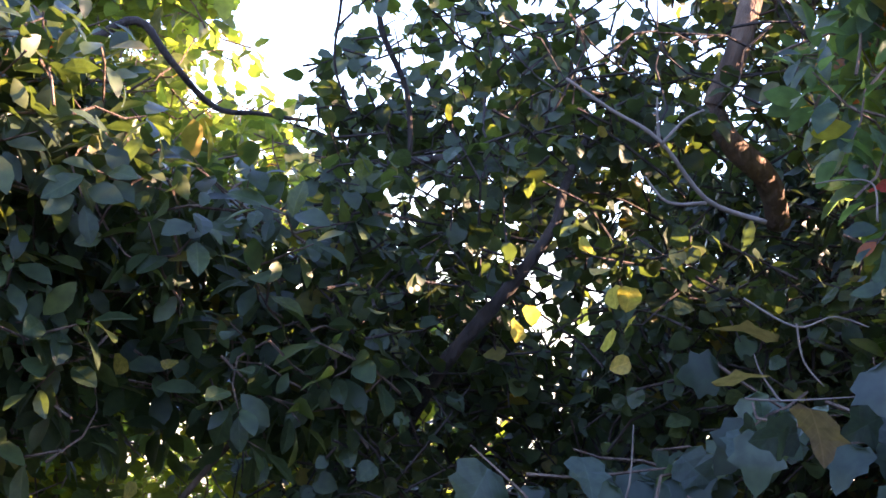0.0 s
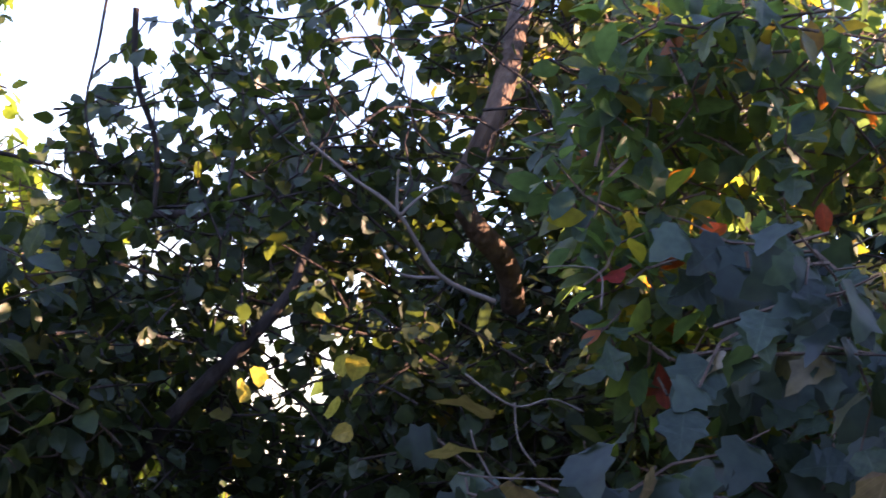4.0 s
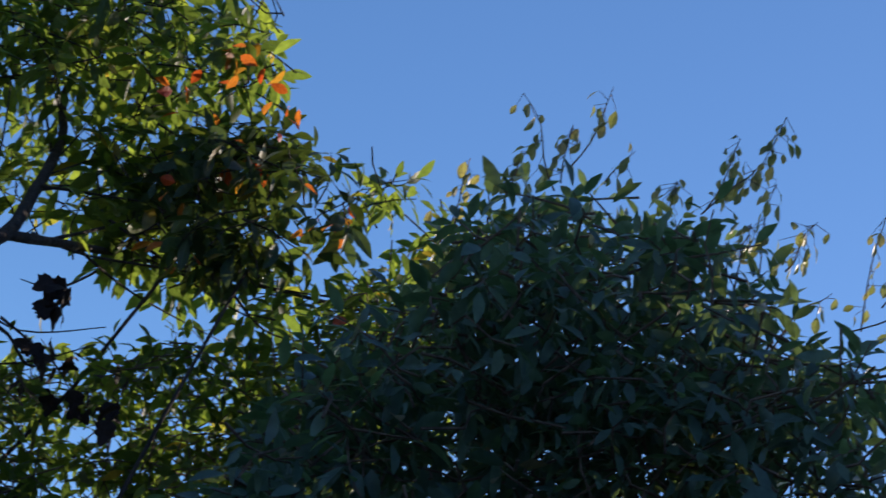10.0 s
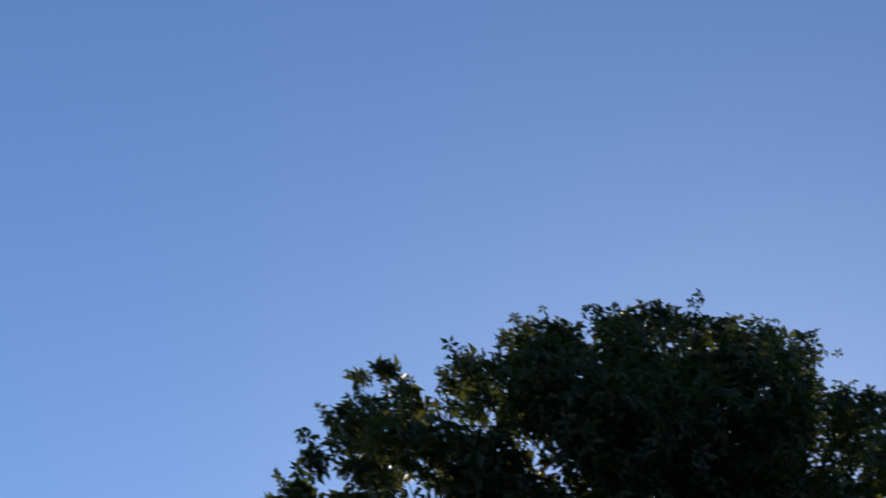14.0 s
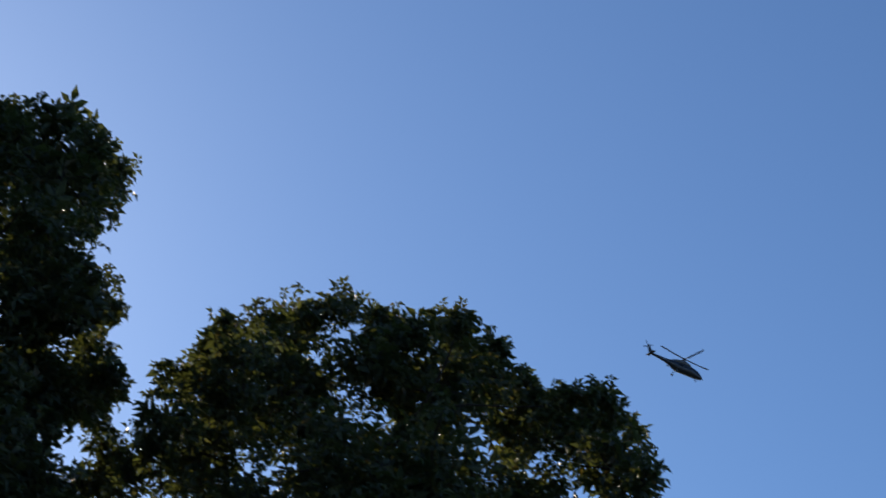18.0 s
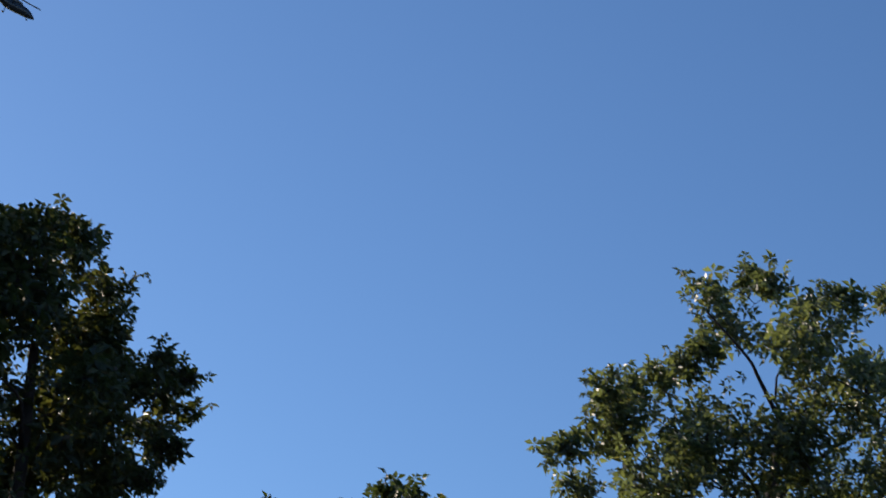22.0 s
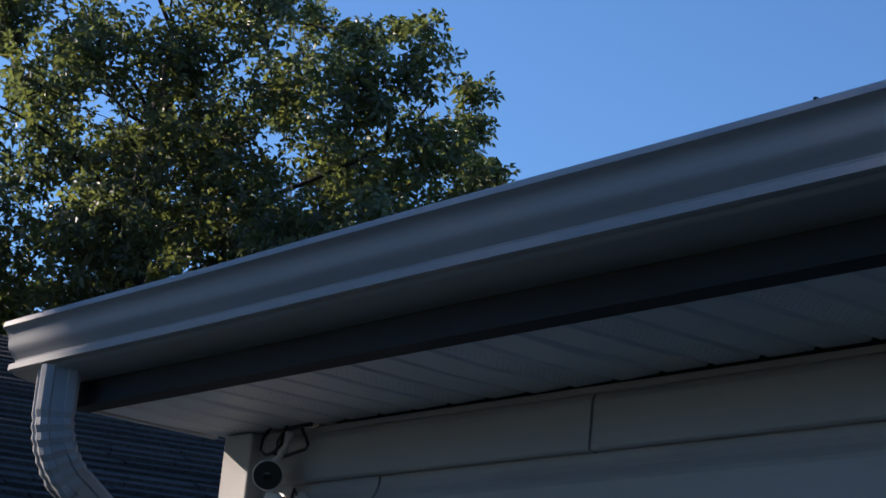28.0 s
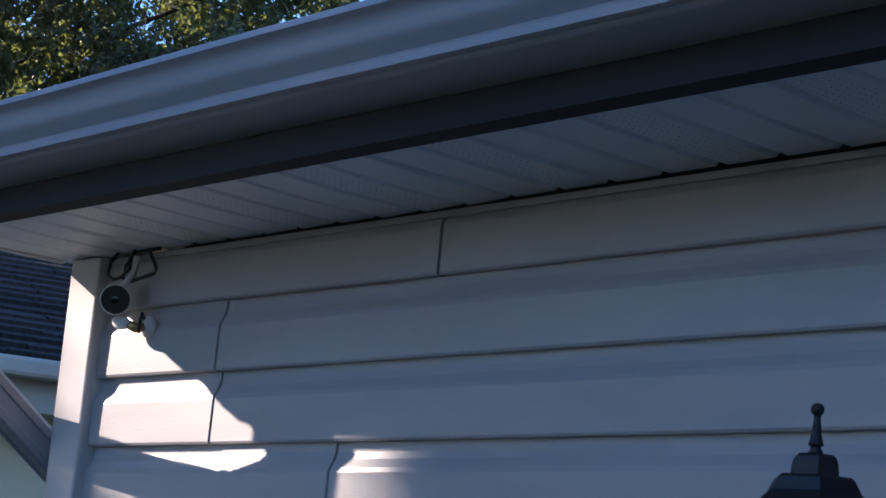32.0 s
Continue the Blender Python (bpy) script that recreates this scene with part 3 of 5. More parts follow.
piece("slanting_pipe", mesh_from("slanting_pipe", v, f, gutter_paint), downspout, sp0)
arc2 = [WALL_TOP]
for i in range(10):
    arc2.append(arc2[-1] + slope.slerp(Vector((0, 0, -1)), i / 9) * 0.0105)
v, f = spout_run(arc2, crimps=(2, 4, 6, 8))
piece("elbow", mesh_from("elbow", v, f, gutter_paint), downspout, sp0)
v, f = spout_run([arc2[-1], Vector((arc2[-1].x, arc2[-1].y, 0.1))], 0.068, 0.094)
piece("drop_pipe", mesh_from("drop_pipe", v, f, gutter_paint), downspout, sp0)

# ---- security camera under the eave ----
CAM = Vector((-3.051, WALL_Y - 0.075, 2.152))
sec = tagged(new("security_camera"), "small round black-faced security camera on a bracket under the eave", "security camera")
sec.location = CAM
aim = look((0, 0, 0), EYE - CAM + Vector((0.15, 0, -0.1)))
face = aim @ pose(0, 0, 0, 180, 0, 0)
v, f = lathe([(0.012, -0.062), (0.024, -0.056), (0.0275, -0.045), (0.0285, 0.002), (0.0285, 0.008), (0.0265, 0.010)], 28)
piece("housing", mesh_from("housing", v, f, white_plastic, True), sec, face @ pose(0, 0, 0, 180, 0, 0) @ pose(0, 0, 0, 180, 0, 0), "pale rounded housing")
v, f = lathe([(0.0262, 0.0095), (0.0262, 0.0112), (0.0255, 0.0118)], 28)
piece("front_glass", mesh_from("front_glass", v, f, black_plastic), sec, face, "black glossy front")
v, f = lathe([(0.0085, 0.0118), (0.0085, 0.0135), (0.006, 0.0145)], 20)
piece("lens", mesh_from("lens", v, f, glass_dark, True), sec, face)
v, f = tube([(0, 0.01, 0.026), (0.004, 0.03, 0.05), (0.004, 0.035, 0.085)], [0.006, 0.006, 0.009], 10)
piece("bracket", mesh_from("bracket", v, f, white_plastic, True), sec)
cable = tagged(new("cable"), "black looped cable hanging under the soffit", "cable")
cable.location = (CAM.x, WALL_Y - 0.03, SOFFIT_Z)
for k, loop in enumerate(([(-0.075, 0.0, -0.002), (-0.085, -0.01, -0.02), (-0.083, -0.015, -0.045), (-0.062, -0.015, -0.056), (-0.045, -0.01, -0.052), (-0.035, 0.0, -0.035), (-0.03, 0.0, -0.006)],
                          [(-0.005, -0.01, -0.004), (-0.018, -0.02, -0.035), (-0.02, -0.02, -0.06), (0.0, -0.02, -0.066), (0.025, -0.01, -0.058), (0.048, 0.0, -0.05), (0.055, 0.0, -0.042), (0.045, 0.0, -0.028), (0.03, 0.0, -0.012), (0.026, 0.0, -0.002)],
                          [(-0.09, 0.0, -0.006), (-0.04, -0.004, -0.01), (0.0, -0.002, -0.006), (0.06, 0.0, -0.004)])):
    v, f = tube(loop, [0.0035] * len(loop), 6)
    piece("cable_loop", mesh_from("cable_loop", v, f, black_plastic, True), cable)

# ---- small spotlight below the camera ----
SPOT = Vector((-3.02, WALL_Y - 0.012, 2.109))
spot = tagged(new("spotlight"), "small pale wall spotlight on a brass knuckle", "spotlight")
spot.location = SPOT
v, f = lathe([(0.020, 0.0), (0.020, 0.006), (0.012, 0.010), (0.007, 0.02)], 18)
piece("wall_plate", mesh_from("wall_plate", v, f, white_plastic, True), spot, pose(0, 0, 0, 90, 0, 0))
v, f = tube([(0, -0.012, 0), (-0.004, -0.03, -0.006), (-0.012, -0.04, 0.0)], [0.009, 0.010, 0.008], 10)
piece("knuckle", mesh_from("knuckle", v, f, brass, True), spot)
v, f = lathe([(0.004, -0.004), (0.008, 0.0), (0.012, 0.018), (0.013, 0.032), (0.011, 0.042), (0.006, 0.047), (0.002, 0.048)], 18)
piece("lamp_head", mesh_from("lamp_head", v, f, white_plastic, True), spot, look((-0.014, -0.042, 0.0), (0.05, -0.05, -0.012)))
v, f = tube([(0.006, -0.02, 0.012), (0.012, -0.03, 0.02), (0.014, -0.034, 0.008), (0.008, -0.03, -0.016)], [0.003] * 4, 6)
piece("wing_nut", mesh_from("wing_nut", v, f, black_metal, True), spot)

# ---- wall lantern ----
LANT = Vector((-1.392, WALL_Y - 0.17, 1.842))
lantern = tagged(new("wall_lantern"), "black metal wall lantern with a tiered roof and ball finial", "lantern")
lantern.location = LANT
v, f = lathe([(0.0035, 0.0), (0.0075, 0.0), (0.0085, 0.003), (0.0065, 0.006), (0.0062, 0.009), (0.0095, 0.0105), (0.0085, 0.013), (0.006, 0.024), (0.004, 0.042), (0.0045, 0.045), (0.0072, 0.048), (0.0080, 0.052), (0.0070, 0.0565), (0.003, 0.0592)], 18)
piece("finial", mesh_from("finial", v, f, black_metal, True), lantern)
v, f = lathe([(0.030, -0.026), (0.0285, -0.010), (0.026, -0.004), (0.022, -0.0005), (0.010, 0.001)], 6, 0.25)
piece("roof_cap", mesh_from("roof_cap", v, f, black_metal), lantern)
v, f = lathe([(0.105, -0.085), (0.100, -0.080), (0.078, -0.062), (0.058, -0.045), (0.050, -0.030), (0.045, -0.026), (0.028, -0.0255)], 6, 0.25)
piece("roof", mesh_from("roof", v, f, black_metal), lantern)
v, f = lathe([(0.060, -0.30), (0.085, -0.09), (0.083, -0.088), (0.058, -0.298)], 6, 0.25)
piece("glass", mesh_from("glass", v, f[:-2], lamp_glass), lantern)
for k in range(6):
    a = 2 * math.pi * k / 6 + 0.25
    v, f = tube([(0.061 * math.cos(a), 0.061 * math.sin(a), -0.302), (0.087 * math.cos(a), 0.087 * math.sin(a), -0.086)], [0.005, 0.005], 6)
    piece("cage_bar", mesh_from("cage_bar", v, f, black_metal), lantern)
v, f = lathe([(0.02, -0.335), (0.05, -0.325), (0.066, -0.305), (0.066, -0.298), (0.03, -0.297)], 6, 0.25)
piece("bottom", mesh_from("bottom", v, f, black_metal), lantern)
v, f = tube([(0, 0.155, -0.24), (0, 0.13, -0.19), (0, 0.085, -0.17), (0, 0.06, -0.2), (0, 0.045, -0.31), (0, 0.0, -0.33)], [0.009] * 6, 8)
piece("arm", mesh_from("arm", v, f, black_metal, True), lantern)
part("back_plate", box_bm(-0.05, 0.145, -0.34, 0.05, 0.160, -0.14, 0.004), black_metal, lantern)

# ---- neighbouring garage: shingle roof, white gutter, pale wall ----
garage = tagged(new("garage"), "pale yellow garage with a dark shingle roof and cream gutter", "garage")
G = polar(-62, 0, 8.0)
G.z = 0
turn = math.radians(62 + 10)
garage.matrix_basis = Matrix.Translation(G) @ Matrix.Rotation(turn, 4, "Z")
EAVE, RUN, RISE = 2.54, 4.14, 1.51
GL, GR = -4.0, 8.0
part("wall", box_bm(GL + 0.25, 0.35, 0, GR - 0.25, 0.5, EAVE + 0.05), pale_wall, garage, "pale yellow wall")
part("wall", box_bm(GL + 0.25, 0.505, 0, GL + 0.4, 2 * RUN, EAVE + 0.05), pale_wall, garage)
part("wall", box_bm(GR - 0.4, 0.505, 0, GR - 0.25, 2 * RUN, EAVE + 0.05), pale_wall, garage)
part("gutter", box_bm(GL, -0.13, EAVE - 0.075, GR, -0.015, EAVE + 0.005, 0.018), cream_trim, garage, "cream gutter")
part("fascia", box_bm(GL, -0.012, EAVE - 0.20, GR, 0.012, EAVE + 0.0), cream_trim, garage)
part("soffit", box_bm(GL, 0.014, EAVE - 0.19, GR, 0.349, EAVE - 0.16), cream_trim, garage)
v, f = extrude_profile([(-0.03, EAVE + 0.008), (RUN, EAVE + RISE), (2 * RUN, EAVE + 0.008), (2 * RUN, EAVE - 0.05), (RUN, EAVE + RISE - 0.06), (-0.03, EAVE - 0.002)], GL, GR)
roof = piece("roof", mesh_from("roof", v, f, shingle_mat), garage, None, "dark asphalt shingle roof")
rng = random.Random(12)
rows = int(math.hypot(RUN, RISE) / 0.143)
sl = Vector((0, RUN, RISE)).normalized()
up = Vector((0, -sl.z, sl.y))
for r in range(rows):
    lo = Vector((0, -0.035, EAVE + 0.010)) + sl * 0.143 * r
    near = -1.2 if r < 30 else 0
    chunks = []
    x = GL + (0.31 if r % 2 else 0.0)
    while x < GR:
        w = rng.choice((0.27, 0.305, 0.335, 0.36))
        a, b2 = lo + up * (0.016 + 0.008 * rng.random()), lo + sl * 0.16 + up * 0.002
        drop = sl * (0.008 * (rng.random() - 0.5))
        vv = [Vector((x + 0.003, 0, 0)) + a + drop, Vector((x + w, 0, 0)) + a + drop, Vector((x + w, 0, 0)) + b2, Vector((x + 0.003, 0, 0)) + b2]
        vv += [q - up * 0.02 for q in vv[:2]]
        chunks.append((vv, [(0, 1, 2, 3), (4, 5, 1, 0)]))
        x += w + 0.002
    v, f = joined(chunks)
    piece("shingle_course", mesh_from("shingle_course", v, f, shingle_mat), roof)


# ---- plants ----
def inside(poly, x, y):
    hit = False
    for (x0, y0), (x1, y1) in zip(poly, poly[1:] + poly[:1]):
        if (y0 > y) != (y1 > y) and x < (x1 - x0) * (y - y0) / (y1 - y0) + x0:
            hit = not hit
    return hit


def edge_gap(poly, x, y, squeeze):
    best = 1e9
    for (x0, y0), (x1, y1) in zip(poly, poly[1:] + poly[:1]):
        ax, ay, bx, by, px, py = x0 * squeeze, y0, x1 * squeeze, y1, x * squeeze, y
        l2 = (bx - ax) ** 2 + (by - ay) ** 2
        t = max(0, min(1, ((px - ax) * (bx - ax) + (py - ay) * (by - ay)) / l2))
        best = min(best, math.hypot(px - ax - t * (bx - ax), py - ay - t * (by - ay)))
    return best


SUN_RAY = heading(SUN_AZ, SUN_EL)
PATCH = Vector((-2.80, 2.0, 1.92))


def sun_gap(places, width=0.26, at=PATCH, start=0.0):
    """False for leaves in the shaft by which the low sun reaches the house corner, or another lit spot."""
    d = places - np.array(at)
    s = np.array(SUN_RAY)
    along = d @ s
    return (np.linalg.norm(d - along[:, None] * s, axis=1) > width) | (along < start)


LIT_SPRAY = polar(140.6, 3.6, 4.25)
SIDE = np.array(SUN_RAY.cross(Vector((0, 0, 1))).normalized())
OVER = np.cross(np.array(SUN_RAY), SIDE)
WAVES = np.random.default_rng(3)
WAVE_DIR = WAVES.uniform(0, np.pi, 14)
WAVE_LEN = WAVES.uniform(0.35, 0.9, 14)
WAVE_AT = WAVES.uniform(0, 6.28, 14)


def dense(places, openness, floor=2.9):
    """False where a crown is loose along the low sun, so that sun flecks fall on the leaves behind it."""
    u, v = places @ SIDE, places @ OVER
    w = sum(np.sin(6.283 * (u * math.cos(a) + v * math.sin(a)) / l + q) for a, l, q in zip(WAVE_DIR, WAVE_LEN, WAVE_AT)) / math.sqrt(7)
    return (w < openness) | (places[:, 2] < floor)


def airy(places):
    """Leaves of the tall oak that stay, where its flank thins out towards the mound."""
    off = places[:, 0] * SUN_RAY.y - places[:, 1] * SUN_RAY.x
    return np.where((off > -3.1) & (off < -2.2), dense(places, 0.2), dense(places, 0.6) | (off < -4.6) | (off > -2.2))


def far_tree(name, label, outline, d, low, trunk_az, seed, leaf=0.115, holes=(), r_max=1.1, spread=2.6, mat=None, per=500, keep=0.93, fill=56, extra=(), inner=1.0, broad=0.5, packing=0.42, thick=-90.0):
    """A tall tree: trunk, limbs to every clump, and a crown of many small leaf clumps inside an uneven outline of (azimuth, elevation)."""
    rng, nr = random.Random(seed), np.random.default_rng(seed)
    els = [e for a, e in outline]
    azs = [a for a, e in outline]
    sq = math.cos(radians(sum(els) / len(els)))
    m_deg = d / sq * math.pi / 180
    k0 = d / 25.0
    r_max, spread, leaf = r_max * k0, spread * k0, leaf * k0
    clumps = list(extra)
    for attempt in range(8000):
        a, e = rng.uniform(min(azs), max(azs)), rng.uniform(min(els), max(els))
        if not inside(outline, a, e):
            continue
        g = edge_gap(outline, a, e, sq) * m_deg
        r = min(r_max, g * rng.uniform(0.78, 1.06))
        if r < 0.22 * k0 or any(math.hypot((a - h[0]) * sq, e - h[1]) < h[2] + 0.36 * r / m_deg for h in holes):
            continue
        if any(math.hypot((a - c[0]) * sq, e - c[1]) * m_deg < packing * (0.8 if e < thick else 1.0) * (r + c[2]) * (1.12 if r < 0.45 * k0 else 1) for c in clumps):
            continue
        if rng.random() < keep:
            clumps.append((a, e, r))
    tree = tagged(new(name), label, "tree")
    base = polar(trunk_az, 0, d)
    base.z = ground_height(base.x, base.y) - 0.1
    tree.location = base
    inv = Matrix.Translation(-base)
    top = polar(trunk_az, low + (max(els) - low) * 0.72, d)
    stem = bent(base, top, rng, 0.05, 9)
    radii = [k0 * (0.24 * (1 - 0.85 * i / 9) + 0.025) for i in range(10)]
    v, f = tube(stem, radii, 9, 0.15, seed)
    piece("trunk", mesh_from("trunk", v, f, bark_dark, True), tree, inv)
    places, sizes, core = [], [], []
    twigs = []
    spots = []
    for a, e, r in clumps:
        for layer in range(2 if r > 0.55 * k0 else 1):
            spots.append((polar(a, e, d + rng.uniform(-spread, spread) * (1 if layer == 0 else 1.3)), r))
    # limbs grow outwards, each from the nearest wood below it
    spots.sort(key=lambda s: min((s[0] - q).length for q in stem))
    wood = [(stem[i], radii[i]) for i in range(2, 10)]
    for c, r in spots:
        for layer in (0,):
            root, thick = min(wood, key=lambda w: (w[0] - c).length * (1.25 if w[1] < 0.02 * k0 else 1.0) + max(0, w[0].z - c.z + 0.35 * (w[0] - c).length) * 1.5)
            l = (c - root).length
            path = bent(root, c, rng, 0.22, 5)
            w = min(thick * 0.75, 0.012 * k0 + 0.010 * l)
            grown = [max(0.004, w * (1 - 0.75 * i / 5)) for i in range(6)]
            if not sun_gap(np.array(path), 0.3).all():
                continue
            v, f = tube(path, grown, 6, 0.1, seed)
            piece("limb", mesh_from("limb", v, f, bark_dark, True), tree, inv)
            wood += [(path[i], grown[i]) for i in (2, 3, 4)]
            heart = nr.normal(0, 1, (max(5, int(fill * min(1.0, 1.3 * r / r_max) ** 2)), 3)) * r * 0.42
            core.append(heart[np.linalg.norm(heart, axis=1) < 0.72 * r] + np.array(c))
            n_sp = max(8, int(30 * (r / k0) ** 2))
            for s in range(n_sp):
                u = Vector((rng.gauss(0, 1), rng.gauss(0, 1), rng.gauss(0, 1))).normalized()
                q = c + u * r * rng.uniform(0.35, 1.0)
                if s % 2 == 0:
                    twigs.append(tube(bent(c + (q - c) * 0.05, q, rng, 0.2, 2), [0.009, 0.006, 0.003], 4))
                n = per // 90 + rng.randrange(3)
                sp = 0.08 * k0 + 0.10 * r
                places.append(nr.normal(0, 1, (n, 3)).clip(-1.5, 1.5) * np.array([sp, sp, sp * 0.75]) + np.array(q))
                sizes.append(nr.uniform(0.7, 1.25, n) * leaf * (1 + broad * max(0.0, r / r_max - 0.45)) * (1.0 if (q - c).length > 0.6 * r else 1.3))
    pl = np.concatenate(places)
    ok = sun_gap(pl) & airy(pl)
    pl, size = pl[ok], np.concatenate(sizes)[ok]
    n = len(pl)
    v, f = joined(twigs)
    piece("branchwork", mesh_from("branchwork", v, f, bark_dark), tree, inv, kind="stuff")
    me = foliage_mesh("crown", FAR, pl - np.array(base), size, leaf_turns(n, nr, 0.5, 1.0), mat or leaf_oak)
    piece("crown", me, tree, kind="stuff")
    cp = np.concatenate(core)
    cp = cp[sun_gap(cp, 0.33) & airy(cp)]
    me = foliage_mesh("inner_crown", FAR, cp - np.array(base), nr.uniform(0.7, 1.2, len(cp)) * leaf * 2.05 * inner, leaf_turns(len(cp), nr, 0.5, 1.0), mat or leaf_oak)
    piece("inner_crown", me, tree, kind="stuff")
    return tree


def star(n=5, lift=0.12, droop=0.40, width=0.24):
    """A tuft of n leaflets that spread from one stalk."""
    verts, faces = [], []
    for k in range(n):
        a = 2 * math.pi * (k + 0.23 * math.sin(7.0 * k)) / n
        l = 1.0 - 0.22 * (k % 2)
        c, s = math.cos(a), math.sin(a)
        o = len(verts)
        for along, side, z in ((0.06, 0, 0), (0.55, width, lift - 0.02), (1, 0, -droop * (0.6 + 0.4 * (k % 3))), (0.55, -width, lift - 0.02)):
            verts.append((l * (along * c - side * s), l * (along * s + side * c), z * l))
        faces += [(o, o + 1, o + 2), (o, o + 2, o + 3)]
    return np.array(verts, dtype=np.float32), faces


FAR = star()
KITE = (np.array([(0, 0, 0), (0.19, 0.24, 0.05), (0.20, 0.62, 0.03), (0, 1, -0.15), (-0.20, 0.62, 0.03), (-0.19, 0.24, 0.05)], dtype=np.float32), [(0, 1, 2, 3), (0, 3, 4, 5)])


def thicket(name, label, category, outline, d0, d1, sprays, per, shape, mat, one_mat, leaf, seed, stem_az, reach=0.22, gap=-1.0, gap_scale=2.2,
            singles=200, limbs=6, droop=0.4, wood=None, stem_r=0.014, tilt=0.9, openness=9.0, habit="loose", one_shape=None):
    """A shrub or vine whose sprays of leaves fill an outline of (azimuth, elevation) between two distances. habit: loose leaves along
    the twigs, a whorl of leaves round each shoot, or broad blades that hang on the side turned to the yard."""
    rng, nr = random.Random(seed), np.random.default_rng(seed)
    wood = wood or bark
    azs, els = [a for a, e in outline], [e for a, e in outline]
    plant = tagged(new(name), label, category)
    base = polar(stem_az, 0, (d0 + d1) / 2)
    base.z = ground_height(base.x, base.y) - 0.05
    plant.location = base
    inv = Matrix.Translation(-base)
    spots = []
    tries = 0
    while len(spots) < sprays and tries < sprays * 30:
        tries += 1
        a, e = rng.uniform(min(azs), max(azs)), rng.uniform(min(els), max(els))
        if not inside(outline, a, e):
            continue
        p = polar(a, e, d0 + (d1 - d0) * rng.random() ** 1.3)
        if noise.noise(p * gap_scale) < gap:
            continue
        spots.append(p)
    spots = [p for p, kept in zip(spots, dense(np.array(spots), openness, 2.9 if openness > 5 else 2.2)) if kept]
    # stems and limbs
    for k in range(limbs):
        goal = min((spots[rng.randrange(len(spots))] for _ in range(3)), key=lambda s: s.z)
        root = base + Vector((rng.uniform(-0.25, 0.25), rng.uniform(-0.25, 0.25), 0))
        path = bent(root, goal, rng, 0.16, 8)
        v, f = tube(path, [stem_r * (1 - 0.8 * i / 8) + 0.003 for i in range(9)], 7, 0.15, seed + k)
        piece("stem", mesh_from("stem", v, f, wood, True), plant, inv)
    places, axes, twigs = [], [], []
    for p in spots:
        u = Vector((rng.gauss(0, 1), rng.gauss(0, 1), rng.gauss(0.25, 0.8))).normalized()
        a, b2 = p - u * reach * 0.5, p + u * reach * 0.5
        line = bent(a, b2, rng, 0.2, 3)
        twigs.append(tube(line, [0.0035, 0.003, 0.0025, 0.0015], 4))
        side = u.orthogonal().normalized()
        over = u.cross(side)
        phase = rng.uniform(0, 6.28)
        yard = Vector((-p.x, -p.y, 0)).normalized()
        for i in range(per):
            if habit == "whorl":
                f = i / (per - 1)
                t = 3 * (0.3 + 0.7 * f ** 0.6)
            else:
                t = (i + rng.random()) / per * 3
            j = min(2, int(t))
            q = line[j].lerp(line[j + 1], t - j)
            if habit == "loose":
                places.append((q.x + rng.gauss(0, leaf * 0.25), q.y + rng.gauss(0, leaf * 0.25), q.z + rng.gauss(0, leaf * 0.25)))
                continue
            if habit == "whorl":
                lean = radians(88 - 48 * f) + rng.gauss(0, 0.15)
                spin = phase + 2.4 * i + rng.gauss(0, 0.2)
                along = u * math.cos(lean) + (side * math.cos(spin) + over * math.sin(spin)) * math.sin(lean)
                along.z -= droop * rng.uniform(0.3, 1.0)
                face = u * 0.7 + Vector((rng.gauss(0, 0.25), rng.gauss(0, 0.25), 0.7))
            else:
                along = yard * rng.uniform(0.1, 0.7) + yard.cross(Vector((0, 0, 1))) * rng.gauss(0, 0.6) - Vector((0, 0, droop * rng.uniform(0.5, 1.2)))
                face = yard * 0.7 + Vector((rng.gauss(0, 0.6), rng.gauss(0, 0.6), 0.45 + rng.gauss(0, 0.35)))
            along.normalize()
            face = (face - along * face.dot(along)).normalized()
            stalk = leaf * rng.uniform(0.1, 0.35)
            places.append(tuple(q + along * stalk))
            axes.append((along.cross(face), along, face))
    v, f = joined(twigs)
    piece("branchwork", mesh_from("branchwork", v, f, wood), plant, inv, kind="stuff")
    pl = np.array(places)
    open_to_sun = sun_gap(pl, 0.19, LIT_SPRAY, 0.55)
    pl = pl[open_to_sun]
    n = len(pl)
    sizes = nr.uniform(0.6, 1.2, n) * leaf
    turns = leaf_turns(n, nr, droop, tilt) if habit == "loose" else np.array(axes)[open_to_sun].transpose(0, 2, 1)
    near = np.argsort(np.linalg.norm(pl - np.array(EYE), axis=1))
    pick = near[: singles * 3 : 3]
    rest = np.setdiff1d(np.arange(n), pick)
    piece("foliage", foliage_mesh("foliage", shape, pl[rest] - np.array(base), sizes[rest], turns[rest], mat), plant, kind="stuff")
    me = single_leaf("leaf", one_shape or shape, one_mat)
    put_leaves(plant, me, pl[pick] - np.array(base), sizes[pick], turns[pick])
    return plant


